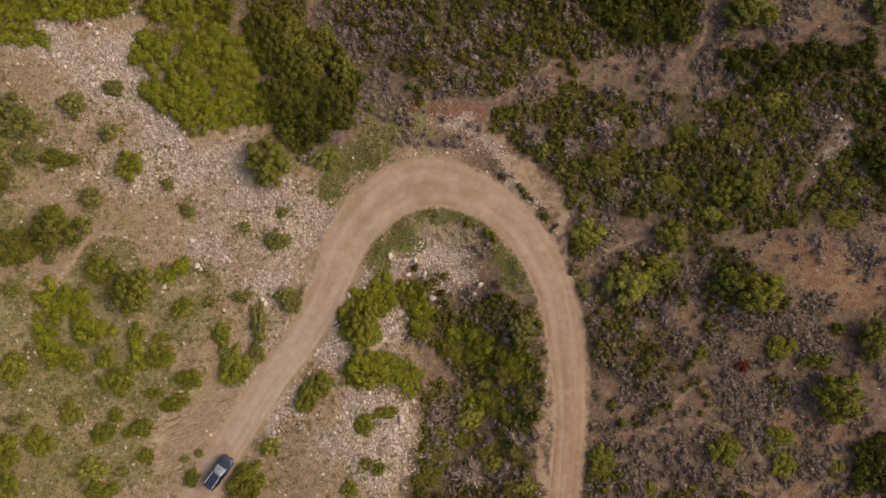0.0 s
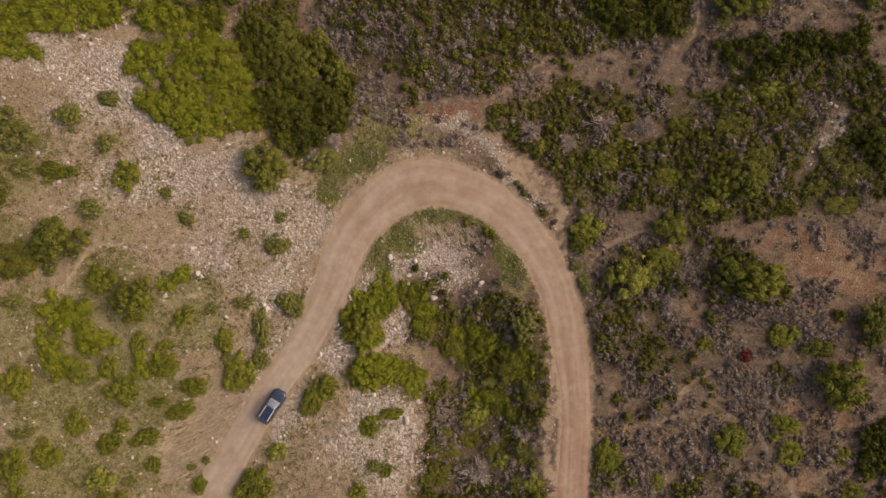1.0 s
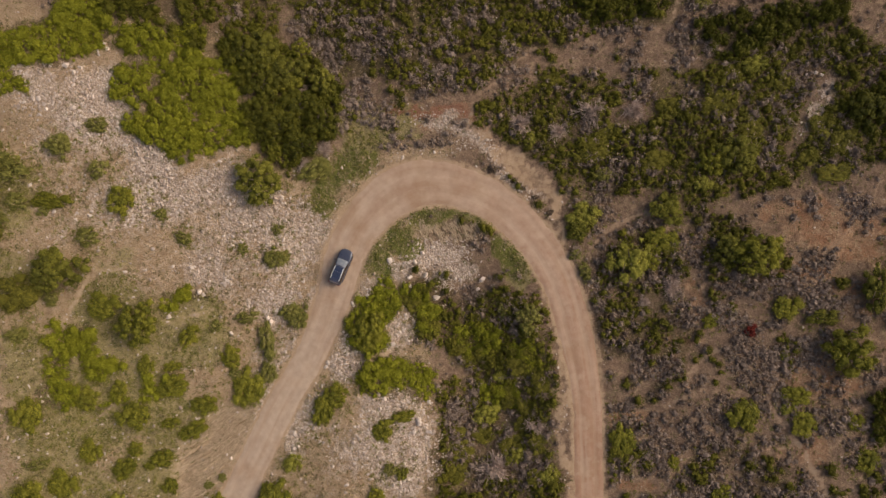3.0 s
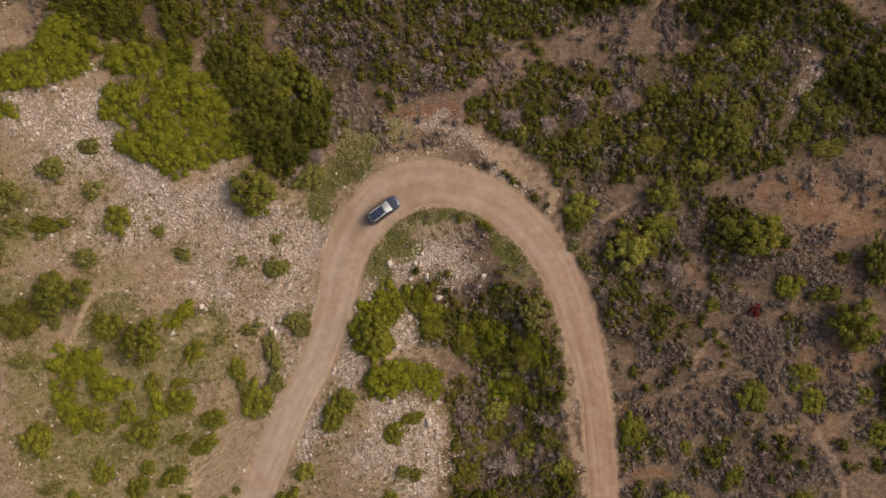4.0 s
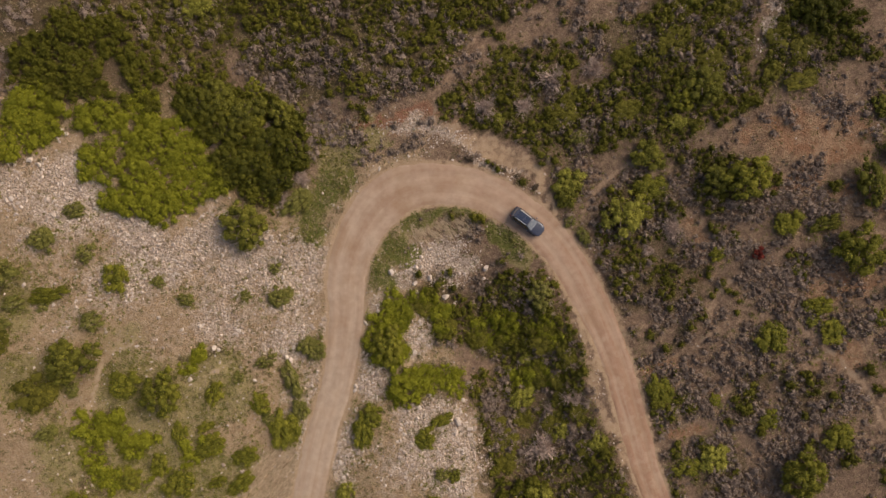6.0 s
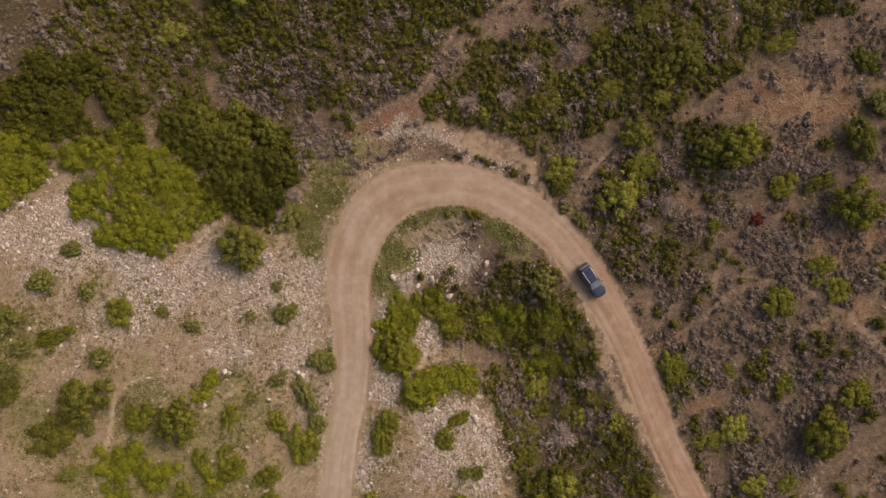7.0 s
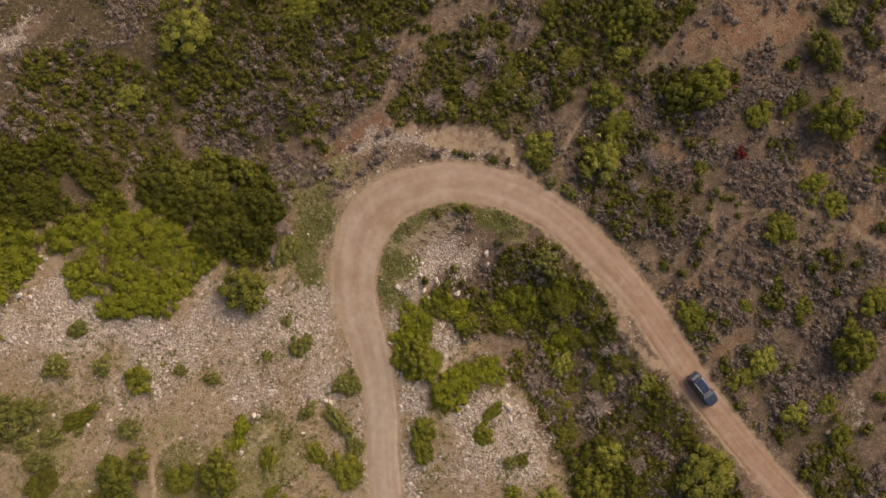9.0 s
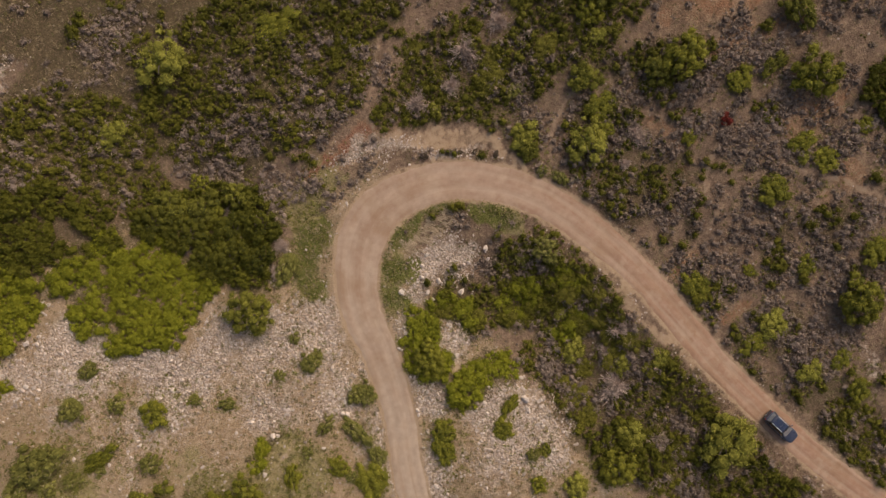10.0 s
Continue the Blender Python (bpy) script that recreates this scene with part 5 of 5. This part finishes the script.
def plant_all():
    stems = trunk_mesh(0.8, 4), trunk_mesh(1.3, 6)
    for kind, rows in SHRUBS.items():
        leaf, label = LOOKS[kind]
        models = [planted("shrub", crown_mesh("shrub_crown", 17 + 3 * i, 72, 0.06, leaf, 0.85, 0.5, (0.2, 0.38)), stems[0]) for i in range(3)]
        place(models, rows, label, "shrub", "bushes on the slope", {"bush": 0.62, "scrub": 0.45}.get(kind, 0.8))
    for kind, rows in TREES.items():
        leaf, label = LOOKS[kind]
        label = {"deep": "deep green tree with a dense rounded crown", "dark": "dark evergreen oak crowded in the gully", "olive": "olive-grey small tree with a loose crown"}.get(kind, label)
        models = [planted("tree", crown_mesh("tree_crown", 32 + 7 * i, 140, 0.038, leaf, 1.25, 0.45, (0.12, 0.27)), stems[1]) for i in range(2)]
        place(models, rows, label, "tree", "trees on the slope", 0.75 if kind == "dark" else 0.8)


def place(models, rows, label, category, group, tall):
    for k, (x, y, a, b, turn) in enumerate(rows):
        m = pose(x, y, float(height(x, y)[0]) - 0.05, 0, 0, turn + (180 if k % 2 else 0) + rng.uniform(-15, 15))
        ob = models[k] if k < len(models) else copy_thing(models[k % len(models)], m)
        ob.matrix_basis = m
        ob.scale = (a * 1.08, b * 1.08, 0.5 * (a + b) * tall * rng.uniform(0.85, 1.15))
        tagged(ob, label, category, group)
    for ob in models[len(rows):]:
        for o in (*ob.children_recursive, ob):
            bpy.data.objects.remove(o)


DEAD_SHRUBS = [
    (-20.6, 20.9, 1.1),
    (-14.4, 20.7, 0.8),
    (-11.7, 16.9, 1.1),
    (-12.4, 13.4, 0.9),
    (-14.8, 11.3, 1.2),
    (26.5, -6.9, 1.3),
    (23, -8.9, 0.9),
    (9.5, -22.1, 1.2),
    (10.74, 13.54, 1.73333),
    (15.09, 12.09, 1.46667),
    (19.48, 13.9, 2),
    (3.47, -27.03, 2.4),
    (8.84, -22.33, 1.6),
    (-12.37, 16.88, 0.933333),
    (34.09, 19.88, 1.2),
    (24.23, 13.44, 1.6),
    (-20.92, 21.06, 0.8),
    (26.28, -7.9, 1.33333),
    (5.88, -23.18, 1.2),
    (-9.63, -37.38, 1.33333),
    (-1.62, -31.05, 1.2),
    (2.43, -35, 1.46667),
    (45.94, 18.94, 0.933333),
    (-12.26, 13.06, 1.06667),
]


def dead_shrubs():
    """Bare grey-pink bushes of radiating twigs."""
    meshes = []
    for i in range(3):
        n = 1300
        a, e = rng.uniform(0, 6.28, n), rng.uniform(0.0, 1.5, n)
        d = np.stack([np.cos(a) * np.cos(e), np.sin(a) * np.cos(e), np.sin(e)], 1)
        foot = d * rng.uniform(0.05, 0.85, (n, 1)) * (0.75 + 0.35 * np.sin(a * 3 + i)[:, None])
        tip = foot + (d * 0.8 + rng.normal(0, 0.6, (n, 3))) * rng.uniform(0.12, 0.34, (n, 1))
        foot[:, 2], tip[:, 2] = np.abs(foot[:, 2]), np.abs(tip[:, 2])
        side = np.cross(tip - foot, rng.normal(0, 1, (n, 3)))
        side *= 0.02 / (np.linalg.norm(side, axis=1)[:, None] + 1e-9)
        v = np.stack([foot - side, foot + side, tip + side * 0.4, tip - side * 0.4], 1).reshape(-1, 3)
        meshes.append(mesh_of("dead_shrub", v, np.arange(4 * n).reshape(-1, 4), DEAD_TWIG, False, np.repeat(rng.uniform(0, 1, n), 4)))
    for k, (x, y, r) in enumerate(DEAD_SHRUBS):
        ob = new("dead_shrub", meshes[k % 3])
        ob.matrix_basis = pose(x, y, float(height(x, y)[0]), 0, 0, k * 50)
        ob.scale = (r, r, r * 0.7)
        tagged(ob, "bare greyish-pink dead bush of dry radiating twigs", "dead shrub", "dead bushes")


def red_shrub():
    ob = planted("shrub", crown_mesh("red_crown", 12, 80, 0.08, RED_LEAF, 0.85, 0.5, (0.25, 0.4)), trunk_mesh(0.8, 4))
    x, y = 34.61, -13.59
    ob.matrix_basis = pose(x, y, float(height(x, y)[0]))
    ob.scale = (0.8, 0.75, 0.6)
    tagged(ob, "small dark red bush among grey heath", "shrub")


low_cover()
grasses()
ridges()
rubble()
boulders()
plant_all()
dead_shrubs()
red_shrub()


# ---------------------------------------------------------------- the car
PAINT = plain("dark_blue_paint", (0.036, 0.044, 0.078), 0.30, 0.1, 0.03, 3.0, 0.6)
TRIM = plain("black_plastic", (0.02, 0.02, 0.022), 0.55, 0.0, 0.05)
RUBBER = plain("dusty_rubber", (0.03, 0.028, 0.026), 0.85, 0.0, 0.15)
ALLOY = plain("silver_alloy", (0.62, 0.62, 0.64), 0.28, 1.0, 0.03)
RAIL = plain("silver_rail", (0.80, 0.80, 0.80), 0.35, 0.0, 0.0)
LAMP = plain("clear_lamp", (0.75, 0.76, 0.78), 0.12, 0.0, 0.02, 8.0, 1.0)
TAIL = plain("red_lamp", (0.25, 0.012, 0.010), 0.2, 0.0, 0.02, 8.0, 1.0)
PLATE = plain("white_plate", (0.7, 0.7, 0.68), 0.5, 0.0, 0.04)


def tinted_glass():
    m, t, b = nodes_of("tinted_glass")
    b.inputs["Base Color"].default_value = (0.035, 0.042, 0.05, 1)
    b.inputs["Roughness"].default_value, b.inputs["IOR"].default_value = 0.0, 1.5
    b.inputs["Transmission Weight"].default_value, b.inputs["Coat Weight"].default_value = 1.0, 1.0
    b.inputs["Coat IOR"].default_value = 1.6
    return m


def sky_sheen_glass():
    m, t, b = nodes_of("sky_sheen_glass")
    n = Net(t)
    # mottled grey base colour stands in for bright sky mirrored in the glass
    n.put(b.inputs["Base Color"], n.mix(n.span(n.noise(2.5, 4.0), 0.35, 0.65), (0.20, 0.215, 0.25), (0.33, 0.335, 0.35)))
    b.inputs["Roughness"].default_value, b.inputs["Transmission Weight"].default_value = 0.25, 0.25
    b.inputs["Coat Weight"].default_value, b.inputs["Coat IOR"].default_value, b.inputs["Coat Roughness"].default_value = 1.0, 1.55, 0.03
    return m


GLASS, SCREEN = tinted_glass(), sky_sheen_glass()
ROOF_GLASS = plain("navy_roof_glass", (0.022, 0.032, 0.070), 0.12, 0.0, 0.03, 3.0, 1.0)


def skin(rings, closed=True):
    """A bmesh over rings of points."""
    bm = bmesh.new()
    vs = [[bm.verts.new(p) for p in r] for r in rings]
    n = len(vs[0])
    for a, b in zip(vs, vs[1:]):
        for i in range(n if closed else n - 1):
            bm.faces.new((a[i], a[(i + 1) % n], b[(i + 1) % n], b[i]))
    if closed:
        bm.faces.new(vs[0][::-1]), bm.faces.new(vs[-1])
    bmesh.ops.recalc_face_normals(bm, faces=bm.faces)
    return bm


def softened(ob, levels=1):
    m = ob.modifiers.new("soft", "SUBSURF")
    m.levels = m.render_levels = levels
    for p in ob.data.polygons:
        p.use_smooth = True
    return ob


def block(size, at, bevel=0.015, turn=0.0):
    """A rounded box."""
    bm = bmesh.new()
    bmesh.ops.create_cube(bm, size=1.0, matrix=Matrix.Translation(at) @ Matrix.Rotation(turn, 4, "Y") @ Matrix.Diagonal((*size, 1)))
    bmesh.ops.bevel(bm, geom=bm.edges[:], offset=min(bevel, min(size) * 0.45), segments=2, affect="EDGES", profile=0.6)
    return bm


def sheet(corners, thick, cols=6, rows=4, bow=0.0):
    """A slightly bowed pane between four corners, with thickness."""
    a, b, c, d = [Vector(p) for p in corners]
    nor = (b - a).cross(d - a).normalized()
    rings = []
    for side in (0.0, thick):
        for j in range(rows + 1):
            v = j / rows
            rings.append([a.lerp(b, i / cols).lerp(d.lerp(c, i / cols), v) + nor * (side + bow * (1 - (2 * i / cols - 1) ** 2)) for i in range(cols + 1)])
    bm = bmesh.new()
    vs = [[bm.verts.new(p) for p in r] for r in rings]
    n = rows + 1
    for k in (0, n):
        for j in range(rows):
            for i in range(cols):
                bm.faces.new((vs[k + j][i], vs[k + j][i + 1], vs[k + j + 1][i + 1], vs[k + j + 1][i]))
    for j in range(rows):
        for i in (0, cols):
            bm.faces.new((vs[j][i], vs[j + 1][i], vs[n + j + 1][i], vs[n + j][i]))
    for i in range(cols):
        for j in (0, rows):
            bm.faces.new((vs[j][i], vs[j][i + 1], vs[n + j][i + 1], vs[n + j][i]))
    bmesh.ops.recalc_face_normals(bm, faces=bm.faces)
    return bm


def wheel_parts(car, x, y):
    hub = new("wheel")
    hub.parent = car
    hub.location = (x, y, 0.34)
    prof = [(0.21, -0.11), (0.30, -0.115), (0.335, -0.09), (0.34, 0.0), (0.335, 0.09), (0.30, 0.115), (0.21, 0.11)]
    n = 28
    rings = [[(r * math.cos(k * 2 * math.pi / n), w, r * math.sin(k * 2 * math.pi / n)) for r, w in prof] for k in range(n)]
    bm = bmesh.new()
    vs = [[bm.verts.new(p) for p in r] for r in rings]
    for k in range(n):
        for i in range(len(prof) - 1):
            bm.faces.new((vs[k][i], vs[k][i + 1], vs[(k + 1) % n][i + 1], vs[(k + 1) % n][i]))
    bmesh.ops.recalc_face_normals(bm, faces=bm.faces)
    part("tyre", bm, RUBBER, hub, "dusty black tyre")
    out = 1 if y > 0 else -1
    bm = bmesh.new()
    for k in range(5):
        a = k * 2 * math.pi / 5
        spoke = Matrix.Rotation(a, 4, "Y") @ Matrix.Translation((0.11, out * 0.085, 0))
        bmesh.ops.create_cube(bm, size=1.0, matrix=spoke @ Matrix.Diagonal((0.22, 0.02, 0.055, 1)))
    bmesh.ops.create_cone(bm, cap_ends=True, segments=20, radius1=0.06, radius2=0.05, depth=0.04, matrix=Matrix.Translation((0, out * 0.09, 0)) @ Matrix.Rotation(math.pi / 2, 4, "X"))
    bmesh.ops.create_cone(bm, cap_ends=True, segments=24, radius1=0.215, radius2=0.215, depth=0.02, matrix=Matrix.Translation((0, -out * 0.02, 0)) @ Matrix.Rotation(math.pi / 2, 4, "X"))
    part("rim", bm, ALLOY, hub, "five-spoke silver alloy rim")
    return hub


def suv():
    car = new("car")
    car.scale = (0.94, 0.9, 0.94)
    tagged(car, "dark blue-grey SUV with silver roof rails on the dirt road", "car")
    # lower body
    stations = [(-2.28, 0.60, 0.95), (-2.22, 0.78, 1.00), (-2.02, 0.88, 1.05), (-1.4, 0.925, 1.06), (-0.5, 0.925, 1.05), (0.5, 0.925, 1.05), (1.0, 0.925, 1.05),
                (1.35, 0.915, 1.03), (1.75, 0.885, 0.99), (2.02, 0.80, 0.93), (2.20, 0.62, 0.86), (2.29, 0.36, 0.78)]
    rings = []
    for x, w, z in stations:
        half = [(w * 0.86, 0.26), (w * 0.98, 0.34), (w, 0.62), (w * 0.985, 0.84), (w * 0.93, z - 0.05), (w * 0.80, z), (w * 0.4, z + 0.025)]
        rings.append([(x, y, zz) for y, zz in half] + [(x, -y, zz) for y, zz in reversed(half)])
    softened(part("body", skin(rings), PAINT, car, "dark blue-grey metallic paint, dusty"))
    # cabin shell
    lo, hi = 1.0, 1.58

    def around(t, z):
        front, back, w = 0.98 - 0.90 * t, -2.12 + 0.36 * t, 0.84 - 0.22 * t
        pts, r = [], 0.22
        for cx, cy, a0 in ((front - r, w - r, 0), (back + r, w - r, 90), (back + r, -w + r, 180), (front - r, -w + r, 270)):
            pts += [(cx + r * math.cos(radians(a0 + a)), cy + r * math.sin(radians(a0 + a)), z) for a in (0, 30, 60, 90)]
        return pts

    top = [(x * 0.93 - 0.05, y * 0.86, 1.645) for x, y, _ in around(1.0, 0)]
    mid = [(x * 0.6 - 0.33, y * 0.5, 1.665) for x, y, _ in around(1.0, 0)]
    shell = part("cabin", skin([around(0, lo - 0.04), around(0, lo), around(0.5, (lo + hi) / 2), around(0.95, hi - 0.03), top, mid]), PAINT, car)
    for p in shell.data.polygons:
        p.use_smooth = True
    # glass
    part("windscreen", sheet([(0.95, -0.72, 1.075), (0.95, 0.72, 1.075), (0.15, 0.57, 1.59), (0.15, -0.57, 1.59)], 0.012, 8, 4, 0.05), SCREEN, car, "windscreen with the pale sky's reflection painted in grey")
    part("rear_window", sheet([(-2.10, 0.66, 1.13), (-2.10, -0.66, 1.13), (-1.86, -0.54, 1.56), (-1.86, 0.54, 1.56)], 0.012, 6, 3, 0.02), SCREEN, car, "rear window with a pale sky sheen painted in")
    for s in (1, -1):
        for x0, x1, u0, u1 in ((0.72, -0.20, 0.10, -0.22), (-0.27, -1.10, -0.29, -1.06), (-1.17, -1.85, -1.13, -1.62)):
            c = [(x0, s * 0.835, 1.07), (x1, s * 0.835, 1.07), (u1, s * 0.660, 1.535), (u0, s * 0.660, 1.535)]
            part("side_window", sheet(c if s < 0 else [c[1], c[0], c[3], c[2]], 0.01, 3, 3), GLASS, car, "dark tinted side window")
        bm = bmesh.new()
        line = [(-1.66, s * 0.585, 1.64), (-1.56, s * 0.592, 1.70), (-0.8, s * 0.590, 1.715), (-0.15, s * 0.575, 1.70), (-0.02, s * 0.565, 1.63)]
        for a, b in zip(line, line[1:]):
            limb(bm, a, b, 0.032, 0.032, 8)
        part("roof_rail", bm, RAIL, car, "bright silver roof rail")
        mirror = part("mirror", block((0.16, 0.20, 0.14), (0.62, s * 1.02, 1.10), 0.05), PAINT, car, "door mirror in body colour")
        part("mirror_glass", block((0.01, 0.16, 0.10), (0.535, s * 1.02, 1.10), 0.004), ALLOY, mirror)
        part("headlight", block((0.24, 0.26, 0.12), (1.99, s * 0.56, 0.79), 0.05), LAMP, car, "clear swept headlight")
        part("tail_light", block((0.10, 0.32, 0.16), (-2.20, s * 0.62, 0.90), 0.04), TAIL, car, "dark red tail light")
        part("sill", block((2.6, 0.05, 0.12), (0.0, s * 0.915, 0.32), 0.02), TRIM, car, "black plastic sill")
        for x in (0.30, -0.62):
            part("door_handle", block((0.18, 0.03, 0.03), (x, s * 0.925, 0.92), 0.01), PAINT, car)
        for x in (1.40, -1.38):
            n, rings = 14, []
            for k in range(n + 1):
                a = math.pi * k / n
                rings.append([(x + r * math.cos(a), s * y, 0.34 + r * math.sin(a)) for r, y in ((0.36, 0.90), (0.42, 0.90), (0.42, 0.938), (0.36, 0.938))])
            part("wheel_arch", skin(rings), TRIM, car, "black plastic wheel arch")
    part("roof_glass", sheet([(0.02, -0.47, 1.652), (0.02, 0.47, 1.652), (-1.56, 0.49, 1.664), (-1.56, -0.49, 1.664)], 0.012, 6, 4, 0.012), ROOF_GLASS, car, "dark navy panoramic roof glass")
    part("roof_bar", block((0.05, 1.06, 0.02), (-0.62, 0, 1.684), 0.008), PAINT, car)
    part("spoiler", block((0.26, 1.04, 0.04), (-1.83, 0, 1.625), 0.018, 0.08), PAINT, car)
    part("grille", block((0.06, 0.80, 0.20), (2.27, 0, 0.66), 0.02), TRIM, car, "black front grille")
    part("front_bumper", block((0.20, 1.1, 0.16), (2.15, 0, 0.40), 0.06), TRIM, car)
    part("rear_bumper", block((0.20, 1.50, 0.20), (-2.22, 0, 0.46), 0.06), TRIM, car)
    for x in (2.305, -2.325):
        plate = part("number_plate", block((0.012, 0.50, 0.11), (x, 0, 0.50), 0.004), PLATE, car, "white number plate with a dark bar")
        part("plate_bar", block((0.004, 0.36, 0.05), (x + math.copysign(0.008, x), 0, 0.50), 0.001), TRIM, plate)
    part("antenna", block((0.12, 0.04, 0.05), (-1.58, 0, 1.675), 0.015), TRIM, car)
    part("wiper", block((0.03, 0.62, 0.02), (0.93, 0.25, 1.095), 0.008), TRIM, car)
    part("wiper", block((0.03, 0.52, 0.02), (0.93, -0.36, 1.095), 0.008), TRIM, car)
    wheels = [wheel_parts(car, x, s * 0.825) for x in (1.40, -1.38) for s in (1, -1)]
    return car, wheels


CAR, WHEELS = suv()

# seconds, x, y and heading of the car
CAR_ROWS = [
    (0, -26.21, -26.08, 54.5),
    (0.25, -24.89, -24.13, 56.3),
    (0.5, -23.46, -22.01, 55.7),
    (0.75, -21.98, -19.87, 55.2),
    (1, -20.53, -17.76, 55.7),
    (1.25, -19.15, -15.68, 57.4),
    (1.5, -17.9, -13.63, 60.1),
    (1.75, -16.78, -11.55, 63.2),
    (2, -15.78, -9.44, 65.8),
    (2.25, -14.85, -7.3, 67.3),
    (2.5, -13.95, -5.13, 67.1),
    (2.75, -12.99, -2.97, 65),
    (3, -11.93, -0.88, 61),
    (3.25, -10.71, 1.09, 55),
    (3.5, -9.29, 2.85, 47.1),
    (3.75, -7.66, 4.35, 37.4),
    (4, -5.81, 5.5, 26.4),
    (4.25, -3.77, 6.26, 14.5),
    (4.5, -1.59, 6.59, 2.4),
    (4.75, 0.68, 6.45, -9.3),
    (5, 2.97, 5.84, -20.4),
] + [
    (5.25, 5.2, 4.77, -30.7),
    (5.5, 7.3, 3.27, -40.2),
    (5.75, 9.2, 1.39, -49),
    (6, 10.84, -0.81, -57.2),
    (6.25, 12.21, -3.27, -64.7),
    (6.5, 13.26, -5.92, -71.5),
    (6.75, 14.03, -8.68, -77.5),
    (7, 14.51, -11.48, -82.7),
    (7.25, 14.76, -14.28, -86.9),
    (7.5, 14.83, -17.04, -90),
    (7.75, 14.78, -19.72, -92.1),
    (8, 14.66, -22.33, -93.1),
    (8.25, 14.52, -24.88, -93.1),
    (8.5, 14.39, -27.4, -92.7),
    (8.75, 14.28, -29.92, -92.2),
    (9, 14.19, -32.5, -91.9),
    (9.25, 14.1, -35.16, -92.1),
    (9.5, 13.99, -37.92, -92.4),
    (9.75, 13.87, -40.73, -91.9),
    (10, 13.85, -43.52, -88.4),
]


def motions():
    """The car drives round the bend, its wheels rolling."""
    walk(CAR, [(t, pose(x, y, 0.02, 0, 0, turn)) for t, x, y, turn in CAR_ROWS])
    rows = np.array(CAR_ROWS)
    run = np.concatenate([[0], np.cumsum(np.hypot(np.diff(rows[:, 1]), np.diff(rows[:, 2])))])
    for w in WHEELS:
        x, y, z = w.location
        walk(w, [(k / FPS, pose(x, y, z, 0, math.degrees(np.interp(k / FPS, rows[:, 0], run) / 0.34), 0)) for k in range(0, 10 * FPS + 1)])


motions()
